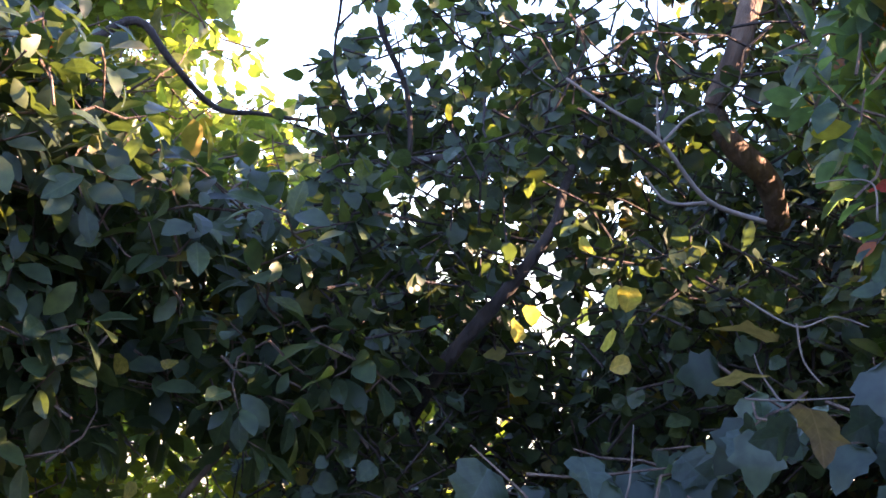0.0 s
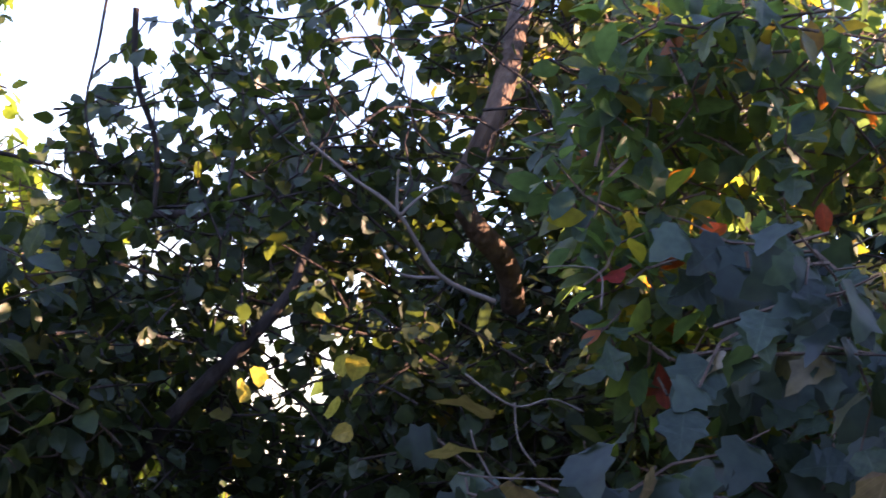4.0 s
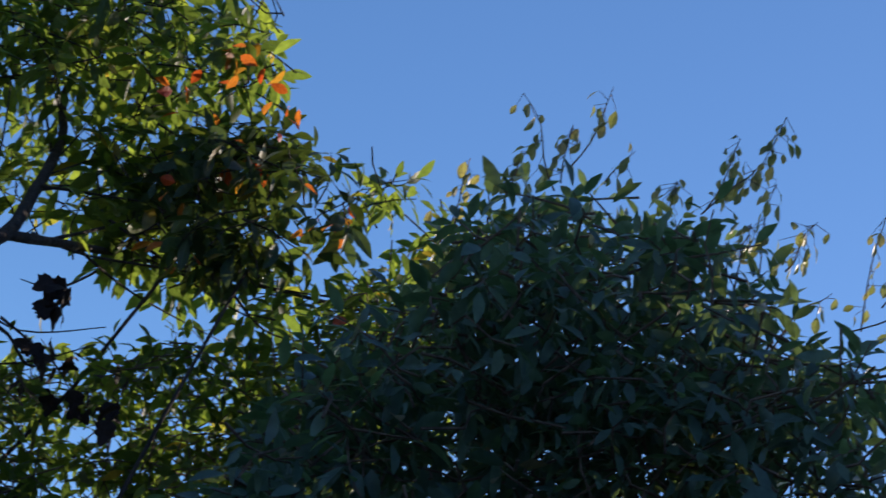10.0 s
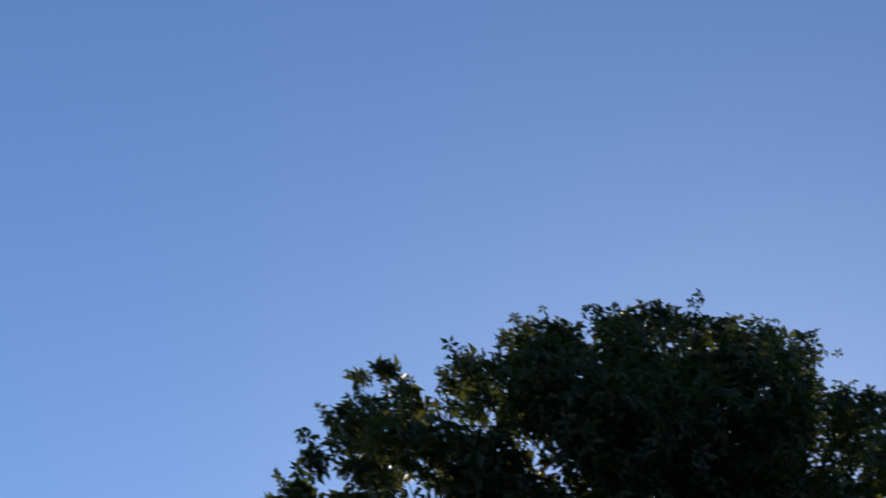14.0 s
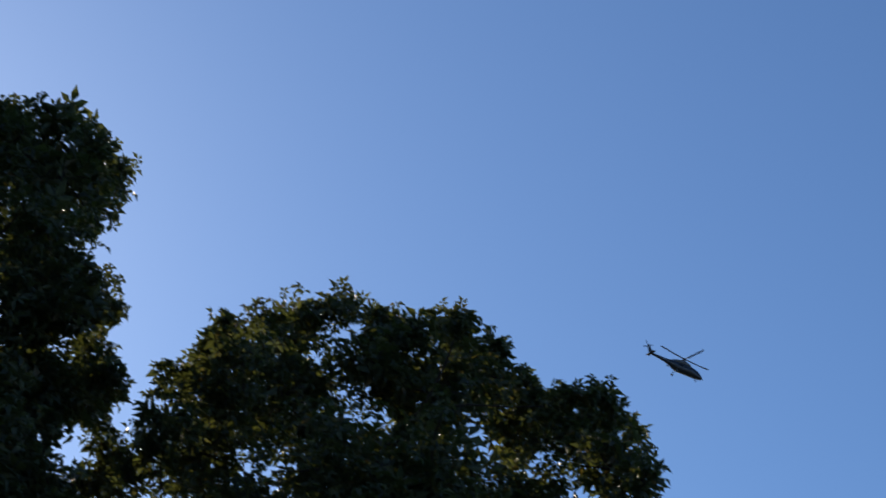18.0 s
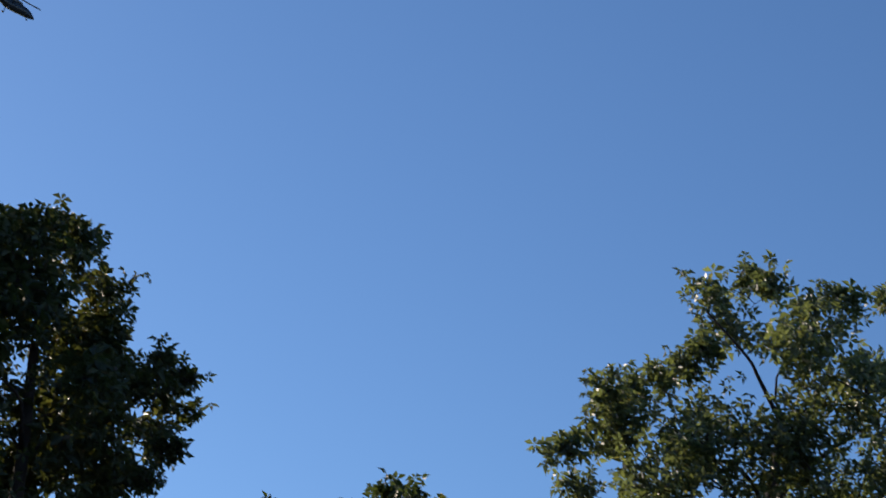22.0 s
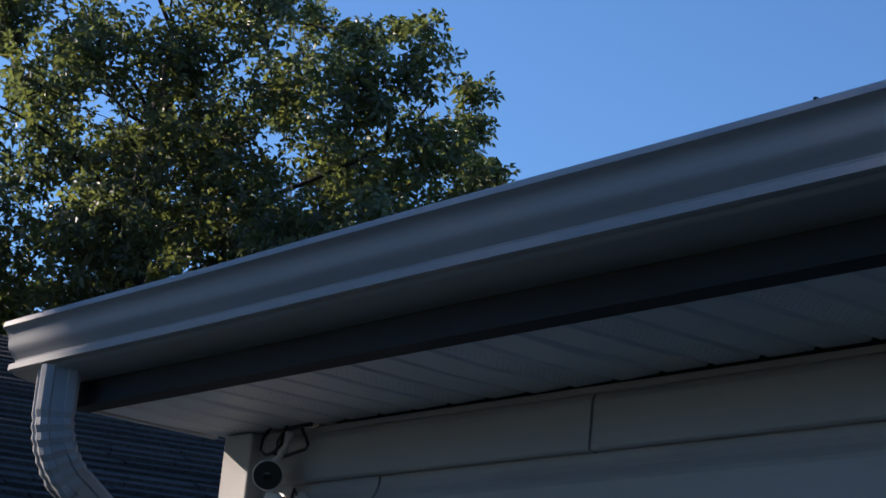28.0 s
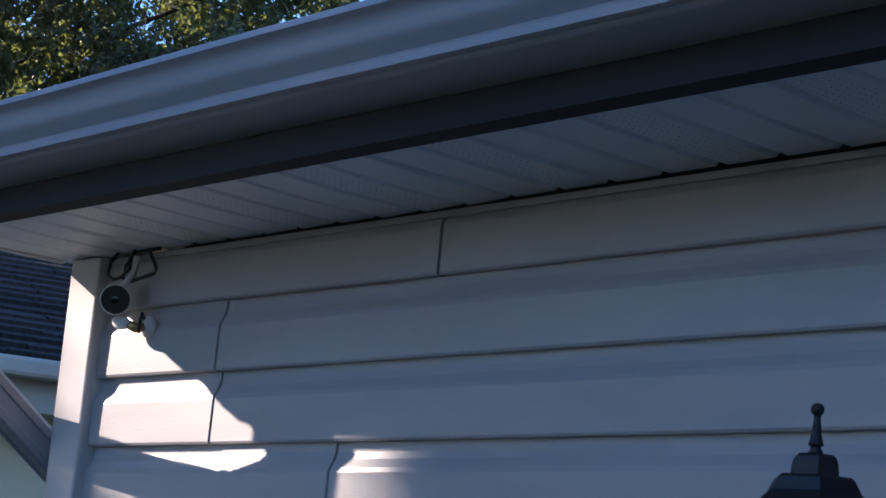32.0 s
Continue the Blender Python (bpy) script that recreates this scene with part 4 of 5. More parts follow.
def bough(parent, route, r0, r1, mat, name="limb", seed=0, n=9):
    """A limb through the given (azimuth, elevation, distance) stations, smoothed."""
    pts = [polar(*s) for s in route]
    fine = []
    for i in range(len(pts) - 1):
        p0, p1, p2, p3 = pts[max(i - 1, 0)], pts[i], pts[i + 1], pts[min(i + 2, len(pts) - 1)]
        for k in range(5):
            t = k / 5
            fine.append(0.5 * ((2 * p1) + (p2 - p0) * t + (2 * p0 - 5 * p1 + 4 * p2 - p3) * t * t + (3 * p1 - p0 - 3 * p2 + p3) * t ** 3))
    fine.append(pts[-1])
    m = len(fine) - 1
    v, f = tube(fine, [r0 + (r1 - r0) * i / m for i in range(m + 1)], n, 0.18, seed)
    return piece(name, mesh_from(name, v, f, mat, True), parent, Matrix.Translation(-parent.location))


# far trees round the yard
far_tree("oak_tree", "broad dark oak against the sun", [(-138, 7), (-137.3, 23.8), (-135.9, 25.7), (-136.2, 27.3), (-135.3, 30.1), (-134.1, 30.7), (-133.0, 30.4), (-130.7, 32.6), (-129.0, 33.4), (-126.3, 34.5), (-123.5, 34.7), (-120.9, 35.2),
         (-119.3, 34.5), (-119.7, 33.6), (-116.8, 34.0), (-115.1, 32.6), (-116.2, 31.0), (-115.5, 27), (-115, 7)], 13.5, 14, -125, 11, holes=[(-119.4, 32.7, 0.15)], extra=[(-130.2, 28.4, 0.45), (-129.0, 27.8, 0.45), (-131.4, 29.2, 0.4), (-133.2, 27.2, 0.4)])
far_tree("oak_tree", "tall dark oak with an open side towards the sky", [(-117, 7), (-116.4, 31.1), (-114.7, 32.2), (-113.2, 33.0), (-112.2, 31.3), (-111.0, 32.1), (-109.4, 32.7), (-106.9, 31.7), (-105.9, 30.0), (-107.1, 28.4), (-105.4, 27.7),
         (-105.2, 26.4), (-103.6, 24.2), (-103, 7)], 13.7, 14, -111, 12, holes=[(-111.8, 30.2, 0.3)], fill=80, extra=[(-105.2, 22.4, 0.45), (-104.7, 23.6, 0.4), (-105.9, 24.5, 0.45), (-105.0, 21.4, 0.45), (-104.2, 22.6, 0.4), (-106.8, 23.6, 0.5), (-105.6, 23.2, 0.45), (-107.8, 24.2, 0.5), (-106.4, 22.2, 0.5)])
far_tree("oak_tree", "round-topped dark oak beside the open sky", [(-106, 7), (-104.1, 25.9), (-102.5, 27.9), (-100.4, 29.4), (-98.3, 29.9), (-97.2, 29.4), (-94.3, 30.0), (-92.3, 28.9), (-91.3, 28.3), (-89.4, 28.8), (-87.5, 26.8), (-86.8, 24.7),
         (-87.8, 22.8), (-87, 7)], 13.5, 12, -96, 13, holes=[(-90.7, 25.7, 0.15)], extra=[(-97.5, 24.6, 0.5), (-99.5, 22.4, 0.5), (-95.8, 23.2, 0.5)])
far_tree("oak_tree", "lower dark oak beside a taller one", [(-89, 8), (-87.9, 23.5), (-86.3, 24.1), (-84.3, 24.2), (-83.1, 23.7), (-81.6, 22.5), (-81.9, 20.7), (-80.7, 20.9), (-79.3, 20.4), (-78.9, 18.9), (-79.7, 17.6), (-80.6, 16.2), (-79.4, 14.7), (-80, 8)], 13.2, 10, -84.5, 14)
far_tree("maple_tree", "small leafy tree beyond the garage", [(-80, 6), (-79.6, 14.6), (-78.7, 15.9), (-77.0, 16.7), (-75.6, 16.2), (-75.4, 6)], 19, 8, -77.8, 15, r_max=0.9, mat=leaf_maple, inner=0.75, broad=0.0)
far_tree("maple_tree", "rounded dark green tree beyond the garage roof", [(-76, 6), (-75.2, 15.9), (-74.4, 17.5), (-73.2, 18.2), (-71.7, 17.8), (-70.7, 17.4), (-69.5, 17.3), (-68.5, 17.7), (-69.0, 15.9), (-67.6, 13.1), (-66.4, 11.8), (-67, 6)], 20, 9, -71.5, 16, mat=leaf_maple, inner=0.75, broad=0.0, per=420, packing=0.50,
         holes=[(-71.2, 13.3, 0.4), (-68.8, 12.6, 0.4)])
hickory = far_tree("hickory_tree", "large green tree lit from the side above the eave", [(-69.3, 6), (-69.1, 15.9), (-68.9, 17.5), (-68.7, 19.0), (-68.8, 20.0), (-67.3, 21.6), (-65.1, 22.4), (-64.6, 22.9), (-65.2, 24.5), (-64.2, 25.2), (-62.3, 25.0), (-61.6, 24.9), (-58.8, 25.0), (-57.2, 23.6),
         (-56.9, 22.0), (-55.9, 21.9), (-53.9, 22.1), (-52.3, 21.0), (-51.3, 19.6), (-51.9, 18.1), (-50.3, 17.7), (-51, 15), (-50, 6)], 19, 9, -61.7, 17, leaf=0.108, r_max=0.80, per=520, inner=0.72, packing=0.50, thick=17.0, broad=0.0,
         holes=[(-63.4, 21.6, 0.55), (-60.7, 18.9, 0.4), (-66.7, 17.8, 0.3), (-54.7, 19.6, 0.3), (-58.7, 17.4, 0.25), (-56.9, 16.2, 0.25), (-65.0, 14.7, 0.25), (-53.4, 17.4, 0.35), (-56.2, 18.6, 0.3), (-58.4, 20.6, 0.3), (-60.2, 15.8, 0.3), (-52.6, 15.8, 0.3)], mat=leaf_hickory)

# behind the shrubs: sunlit foliage farther off
young = thicket("maple_tree", "young maple with sunlit yellow-green leaves", "tree", [(130, -9), (131, 11), (144.5, 11), (145.4, 6.6), (147, 6.0), (148.6, 4.5), (150, 2.6), (154, 0.2), (156.5, -5), (150, -12), (130, -12)], 6.6, 8.6, 2900, 8, MITTEN, leaf_lime, one_lime, 0.085, 31, 143, 0.3, -0.28, 1.6, 120, 6, 0.5,
        openness=0.9, habit="whorl")
thicket("spicebush", "leafy green shrub with drooping leaves", "shrub", [(130, 7.6), (138.7, 6.6), (141, 6.5), (142.2, 4.8), (143.4, 3.0), (146.2, 3.1), (149.2, 2.7), (151.4, 1.2), (151.3, -2.6), (148, -3.6), (145, -3.2), (142, -5.4), (136, -6.4), (130, -7)], 4.2, 5.0, 820, 9, ELLIPTIC, leaf_green, one_green,
        0.086, 32, 142, 0.22, -0.25, 2.2, 280, 5, 0.55, habit="whorl")
redbud = thicket("redbud_tree", "small dark tree with heart-shaped leaves and open sky behind", "tree", [(149, -5), (148.6, 4.6), (147.9, 6.8), (149.2, 9.8), (151, 12), (156, 15), (163, 17.5), (167, 17.5), (168, -3), (160, -9), (153, -7)], 4.2, 5.6, 1450, 8, HEART, leaf_green, one_green,
                 0.046, 33, 158, 0.26, -0.05, 2.6, 300, 3, 0.6, bark_dark)
vine = thicket("grape_vine", "dark grape vine with broad lobed leaves", "vine", [(155, -10), (155.3, -2.2), (156.2, -1.0), (158.9, 0.4), (161, 1.0), (164, 0.6), (166.3, 2.0), (167.6, 6.0), (167.0, 9.0), (168.2, 10.2), (170.2, 9.4), (170.6, 7.2), (173.4, 8.1), (175.5, 7.7), (177.4, 9.4), (178.3, 5), (177, -3), (176, -10)],
               2.95, 3.6, 150, 5, GRAPE, leaf_vine, one_vine, 0.084, 34, 166, 0.26, 0.0, 2.6, 300, 4, 0.9, habit="hanging")
thicket("sassafras_shrub", "sassafras shrub turning red and orange in places", "shrub", [(161.4, 9.0), (161.6, 12.0), (162.0, 14.0), (163.1, 15.2), (165.6, 15.4), (168.8, 16.8), (171.6, 16.2), (174.6, 13.2), (176.2, 11.3), (176.6, 8), (177, 0), (167, -2), (165, 4), (163.8, 7.5)], 3.6, 4.6, 760, 9, ELLIPTIC, leaf_autumn, one_autumn,
        0.076, 35, 170, 0.2, -0.2, 2.2, 300, 4, 0.35, openness=0.35, habit="whorl", one_shape=SASSAFRAS)
thicket("maple_tree", "tall maple with backlit golden leaves", "tree", [(164, 8.5), (161.5, 13.5), (159, 18), (159.5, 26), (171, 27), (174.3, 21), (175.7, 17), (176, 12.5), (173, 9), (166, 7)], 6.2, 7.6, 600, 7, MITTEN, leaf_gold, one_autumn, 0.125, 36, 166.5, 0.3, -0.05, 2.0, 150, 4, 0.5, bark_dark,
        openness=-0.1, habit="whorl")
arch = thicket("sassafras_tree", "sassafras tree with an arching limb and some red leaves", "tree", [(168, 20), (168, 31), (179.2, 32.5), (181.6, 28.4), (183.0, 26.6), (183.4, 25.4), (187.5, 26.0), (187.7, 25.1), (186.6, 24.0), (185.8, 22.6), (188.6, 22.2), (187, 20.6), (182.7, 20.0), (179.7, 20.8), (175.7, 20.3), (172, 19)], 6.2, 7.6, 600, 8,
               LANCE, leaf_lime, one_lime, 0.108, 37, 173, 0.26, 0.07, 2.4, 260, 0, 0.6, bark_dark, openness=1.1, habit="whorl")
thicket("sassafras_tree", "sassafras bough of dense drooping dark leaves", "tree", [(180.2, 22.4), (181.0, 25.0), (183.4, 25.3), (184.6, 24.8), (186.4, 25.2), (186.6, 24.0), (185.4, 22.4), (183.5, 21.2), (181.5, 21.4)], 6.0, 6.9, 85, 9, LANCE, leaf_green, one_green, 0.105, 47, 178, 0.24, -0.05, 2.4, 160, 2, 0.9, bark_dark, habit="whorl")
thicket("dogwood_shrub", "thin sunlit shrub with sky between the leaves", "shrub", [(174.5, 4), (175, 12.6), (176.5, 13.8), (179.5, 16.9), (183, 18.4), (187, 21), (189.0, 25.0), (191.3, 25.6), (191, 6)], 6.2, 7.4, 1750, 8, LANCE, leaf_lime, one_lime, 0.078, 38, 183, 0.24, -0.12, 2.4, 200, 3, 0.4,
        openness=0.6, habit="whorl")
mound = thicket("vine_mound", "tall mound of dark leafy vines over a small tree", "vine", [(182.5, 4), (186, 15), (187.6, 20.0), (189.8, 22.3), (190.2, 25.5), (192.4, 26.7), (194.7, 27.4), (197, 27.0), (198.4, 26.5), (199.6, 25.6), (201, 25.0), (202.2, 24.5), (203.4, 24.7), (204.5, 23.0), (205.4, 20.7),
                (207, 18), (208.2, 12), (209, 3)], 3.6, 4.7, 2700, 8, LANCE, leaf_mound, one_mound, 0.068, 39, 198, 0.2, -0.6, 2.0, 300, 3, 0.45, habit="whorl")
thicket("grape_vine", "dark vine with hanging heart-shaped leaves", "vine", [(194, 4), (194.5, 13), (196.5, 16.5), (199.5, 19.5), (202.5, 20.5), (205, 19), (206.5, 14), (207, 4)], 3.42, 3.62, 130, 5, HEART, leaf_mound, one_mound, 0.085, 46, 201, 0.26, -0.2, 2.0, 200, 3, 0.9, habit="hanging")
thicket("privet_hedge", "loose privet hedge with light showing through", "hedge", [(126, -12), (126, -3), (140, -3), (150, -3.5), (158, -2), (158, -12)], 5.7, 6.8, 220, 8, LANCE, leaf_vine, one_vine, 0.085, 40, 144, 0.26, -0.15, 2.0, 60, 3, 0.4, bark_dark, habit="whorl")
thicket("privet_hedge", "dense dark privet hedge behind the vines", "hedge", [(157, -8), (157.5, 4), (159.4, 7.6), (163, 9.8), (168, 12.5), (173, 13.6), (174.5, 13.8), (175.8, 13.2), (177.0, 12.2), (178.2, 11.0), (179.4, 12.2), (180.6, 11.6), (182, 12.6), (183.4, 13.4), (186, 13.6), (191, 14.2), (197, 14.5), (203.5, 14), (206, 12), (208, 0), (180, -6)], 5.9, 7.0, 3700, 9,
        KITE, leaf_vine, one_vine, 0.105, 41, 176, 0.26, -0.55, 2.0, 60, 4, 0.5, bark_dark)

thicket("bittersweet_vine", "dark tangled vine climbing beside the small tree", "vine", [(158.6, 10), (158.8, 13), (159.4, 18.5), (164, 20), (167, 18), (166.5, 10), (163, 9)], 5.0, 5.9, 420, 8, KITE, leaf_green, one_green, 0.058, 44, 162, 0.26, -0.1, 2.8, 60, 3, 0.6, bark_dark)
thicket("bittersweet_vine", "dense dark vine low between the small trees", "vine", [(156.5, -9), (157.5, 1.5), (160, 4.5), (163, 6.5), (166, 8.5), (169, 8.5), (172, 9.5), (175, 9.0), (177, 7), (178, -6)], 4.6, 5.5, 900, 8, KITE, leaf_vine, one_vine, 0.075, 48, 165, 0.24, -0.5, 2.2, 60, 3, 0.6, bark_dark)
thicket("boundary_hedge", "tall clipped hedge closing the yard", "hedge", [(208, -8), (209, 9), (240, 11), (280, 9), (281, -8)], 9.5, 11.5, 700, 8, LEAFLET, leaf_vine, one_vine, 0.24, 42, 250, 0.5, -0.9, 1.0, 20, 3, 0.5, bark_dark)
thicket("boundary_hedge", "tall clipped hedge at the yard's open side", "hedge", [(84, -8), (84, 14), (127, 12), (127, -8)], 7.0, 8.5, 520, 8, LEAFLET, leaf_vine, one_vine, 0.22, 43, 106, 0.5, -0.9, 1.0, 20, 3, 0.5, bark_dark)

# limbs that show between the leaves
bough(young, [(138.2, 4.9, 5.9), (141.1, 6.3, 5.9), (142.5, 7.3, 5.9), (143.7, 6.4, 5.9), (145.2, 5.4, 6.0), (146.5, 5.5, 6.0), (148.0, 5.6, 6.1)], 0.017, 0.005, bark_dark, seed=15)
bough(young, [(144.0, 3.0, 6.2), (145.1, 2.2, 6.2), (146.3, 1.8, 6.3)], 0.011, 0.007, bark_dark, seed=16)
bough(redbud, [(152.2, -2.6, 4.5), (153.0, -0.4, 4.3), (154.3, 2.0, 4.2), (155.2, 4.0, 4.2), (155.3, 5.3, 4.25), (156.0, 8, 4.5)], 0.020, 0.007, bark_dark, seed=1)
bough(redbud, [(161.6, 5.4, 4.6), (161.0, 6.6, 4.5), (159.9, 7.3, 4.4), (159.1, 8.2, 4.38), (159.3, 9.3, 4.38), (159.5, 11.5, 4.4), (159.3, 15, 4.6)], 0.029, 0.026, bark, seed=2)
bough(redbud, [(160.9, 5.3, 3.4), (159.1, 5.6, 3.35), (157.4, 7.0, 3.3), (155.8, 7.6, 3.3), (154.4, 8.2, 3.3)], 0.0048, 0.0025, twig_grey, seed=3)
bough(redbud, [(157.4, 7.0, 3.3), (157.2, 7.7, 3.3), (157.1, 8.2, 3.3)], 0.003, 0.0015, twig_grey, seed=4)
bough(redbud, [(157.5, 6.9, 3.3), (158.0, 7.7, 3.3), (158.5, 8.1, 3.3)], 0.003, 0.0018, twig_grey, seed=5)
bough(redbud, [(159.1, 5.5, 3.35), (158.0, 5.3, 3.3), (157.2, 5.9, 3.3)], 0.0032, 0.0018, twig_grey, seed=6)
bough(redbud, [(150.2, 4.8, 4.6), (151.7, 5.3, 4.6), (153.3, 5.6, 4.6), (155.2, 6.2, 4.7), (157.8, 7.0, 4.8)], 0.011, 0.009, bark_dark, seed=7)
bough(redbud, [(147.6, 11.5, 4.6), (147.9, 9.1, 4.6), (148.1, 7.3, 4.6), (148.9, 6.0, 4.6)], 0.004, 0.003, bark_dark, seed=8)
bough(redbud, [(148.6, 10.5, 4.6), (149.2, 8.6, 4.6), (150.3, 7.0, 4.6), (150.8, 5.2, 4.6)], 0.008, 0.006, bark_dark, seed=14)
for k, route in enumerate([[(163.9, 5.9, 3.2), (163.6, 6.9, 3.2), (162.8, 6.9, 3.2), (161.9, 6.6, 3.2)], [(160.6, 3.0, 3.1), (162.2, 2.5, 3.1), (163.2, 3.0, 3.1), (164.2, 2.9, 3.1)], [(162.2, 2.6, 3.1), (162.6, 1.6, 3.1), (163.3, 1.0, 3.1)],
                           [(161.2, 0.2, 3.1), (162.4, 0.4, 3.1), (165.0, 1.1, 3.1)], [(162.2, 0.3, 3.1), (161.5, 1.0, 3.1), (161.2, 1.5, 3.1)], [(157.6, -6, 3.0), (158.4, -3.4, 3.0), (158.2, -1.2, 3.0)], [(158.2, -6, 3.0), (160.4, -4.2, 3.0), (162.8, -3.6, 3.0)]]):
    bough(redbud, route, 0.0021, 0.0011, twig_grey, "bare_twig", 20 + k, 6)
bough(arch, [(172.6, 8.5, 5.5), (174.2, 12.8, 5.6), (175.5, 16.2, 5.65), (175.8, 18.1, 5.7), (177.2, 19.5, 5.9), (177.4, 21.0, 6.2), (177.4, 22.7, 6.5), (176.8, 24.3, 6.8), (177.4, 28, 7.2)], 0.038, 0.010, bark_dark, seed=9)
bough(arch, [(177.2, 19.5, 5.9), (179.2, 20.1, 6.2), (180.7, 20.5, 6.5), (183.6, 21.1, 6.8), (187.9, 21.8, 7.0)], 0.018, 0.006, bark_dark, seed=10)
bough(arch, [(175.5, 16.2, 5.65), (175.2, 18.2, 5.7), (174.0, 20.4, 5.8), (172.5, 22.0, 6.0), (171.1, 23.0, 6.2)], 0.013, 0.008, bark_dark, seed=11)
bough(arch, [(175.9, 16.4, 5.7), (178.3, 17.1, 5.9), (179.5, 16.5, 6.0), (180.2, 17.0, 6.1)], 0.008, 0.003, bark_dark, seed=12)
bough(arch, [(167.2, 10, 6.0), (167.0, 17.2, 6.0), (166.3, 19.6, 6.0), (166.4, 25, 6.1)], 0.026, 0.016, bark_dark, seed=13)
for k, route in enumerate([[(178.4, 19.9, 6.1), (180.4, 21.5, 6.5), (181.9, 23.3, 6.9), (182.1, 24.6, 7.0)], [(180.7, 20.5, 6.5), (180.5, 22.6, 6.8), (180.3, 24.3, 7.0), (180.8, 27, 7.2)], [(181.2, 20.6, 6.6), (184.4, 22.6, 6.9), (186.9, 24.1, 7.1)], [(179.2, 20.1, 6.2), (181.4, 19.6, 6.5), (184.4, 19.4, 6.8)],
                           [(177.4, 21.0, 6.2), (179.0, 22.4, 6.6), (179.6, 25.5, 7.0)], [(175.0, 18.6, 5.8), (173.0, 19.4, 6.0), (171.8, 19.0, 6.2)], [(176.4, 19.0, 5.8), (176.0, 21.4, 6.1), (175.2, 23.6, 6.4)], [(183.6, 21.1, 6.8), (185.4, 20.2, 6.9), (187.0, 20.4, 7.0)],
                           [(177.3, 22.2, 6.4), (175.4, 24.6, 6.8), (173.4, 26.2, 7.0)], [(176.9, 24.2, 6.8), (178.8, 26.2, 7.0), (181.4, 27.4, 7.3)], [(180.6, 20.4, 6.5), (179.4, 18.9, 6.5), (178.2, 18.6, 6.5)], [(182.8, 21.0, 6.7), (183.6, 22.8, 6.9), (184.2, 25.2, 7.1)]]):
    bough(arch, route, 0.0065, 0.002, bark_dark, "branch", 40 + k, 6)
TWIGS = [[(174.6, 17.6, 6.1), (176.7, 17.5, 6.1), (178.9, 17.3, 6.2), (181.1, 18.4, 6.2)], [(174.9, 14.4, 6.0), (177.5, 15.6, 6.1), (179.5, 16.6, 6.2), (181.0, 17.8, 6.2)], [(177.9, 19.9, 6.1), (179.6, 20.0, 6.2), (182.6, 20.8, 6.3), (186.1, 21.6, 6.4), (188.8, 22.3, 6.5)],
         [(179.8, 21.2, 6.3), (181.9, 20.8, 6.3), (183.9, 20.4, 6.3), (186.6, 20.3, 6.4)], [(177.5, 21.2, 6.2), (179.5, 21.8, 6.3), (180.9, 22.2, 6.4), (183.6, 22.9, 6.5)], [(178.2, 17.4, 6.2), (180.1, 16.9, 6.2), (180.9, 16.4, 6.2)], [(176.9, 14.7, 6.0), (178.3, 14.3, 6.0), (179.0, 13.5, 6.0), (180.1, 13.2, 6.0)]]
for k, route in enumerate(TWIGS):
    bough(arch, route, 0.006, 0.002, bark_dark, "branch", 90 + k, 6)
for k, route in enumerate([[(-61.9, 12, 19), (-61.7, 17.2, 18.9), (-61.7, 18.5, 18.7), (-60.6, 19.6, 18.5), (-59.2, 20.6, 18.3)], [(-61.6, 16.4, 18.8), (-62.4, 18.6, 18.5), (-63.1, 19.4, 18.2), (-62.9, 20.4, 18)], [(-60.9, 19.3, 18.5), (-61.9, 20.8, 18.2), (-62.5, 21.8, 18), (-62.9, 22.4, 17.9), (-64.2, 23.6, 17.8)],
                           [(-61.8, 15.0, 18.8), (-64.9, 17.2, 18.2), (-66.9, 17.9, 17.9)], [(-61.6, 14.8, 18.8), (-57.8, 16.6, 18.2), (-54.8, 18.3, 17.8), (-53.6, 19.8, 17.6)], [(-54.9, 18.2, 17.8), (-54.9, 19.6, 17.6), (-54.2, 20.6, 17.6)]]):
    bough(hickory, route, 0.075 if k == 0 else 0.028, 0.010, bark_dark, seed=70 + k)


# slender shoots that stand out of the mound, with small leaves on short stalks
def shoot(parent, a, b, d, leaves, seed, spread=0.024, leaf=0.046):
    rng, nr = random.Random(seed), np.random.default_rng(seed)
    line = bent(polar(*a, d), polar(*b, d), rng, 0.10, 6)
    chunks = [tube(line, [0.0028 - 0.00027 * i for i in range(7)], 5)]
    pl = []
    for i in range(int(leaves * 1.25)):
        t = (1 - rng.random() ** 1.4 * 0.85) * 6
        j = min(5, int(t))
        q = line[j].lerp(line[j + 1], t - j)
        e = q + Vector((rng.gauss(0, spread), rng.gauss(0, spread), rng.gauss(-0.026, spread * 0.8)))
        chunks.append(tube([q, e], [0.0011, 0.0008], 4))
        pl.append(e)
    v, f = joined(chunks)
    piece("shoot", mesh_from("shoot", v, f, bark, True), parent, Matrix.Translation(-parent.location))
    pl = np.array(pl) - np.array(parent.location)
    n = len(pl)
    put_leaves(parent, shoot_leaf, pl, nr.uniform(0.7, 1.2, n) * leaf, leaf_turns(n, nr, 1.15, 0.6), "shoot_leaf")


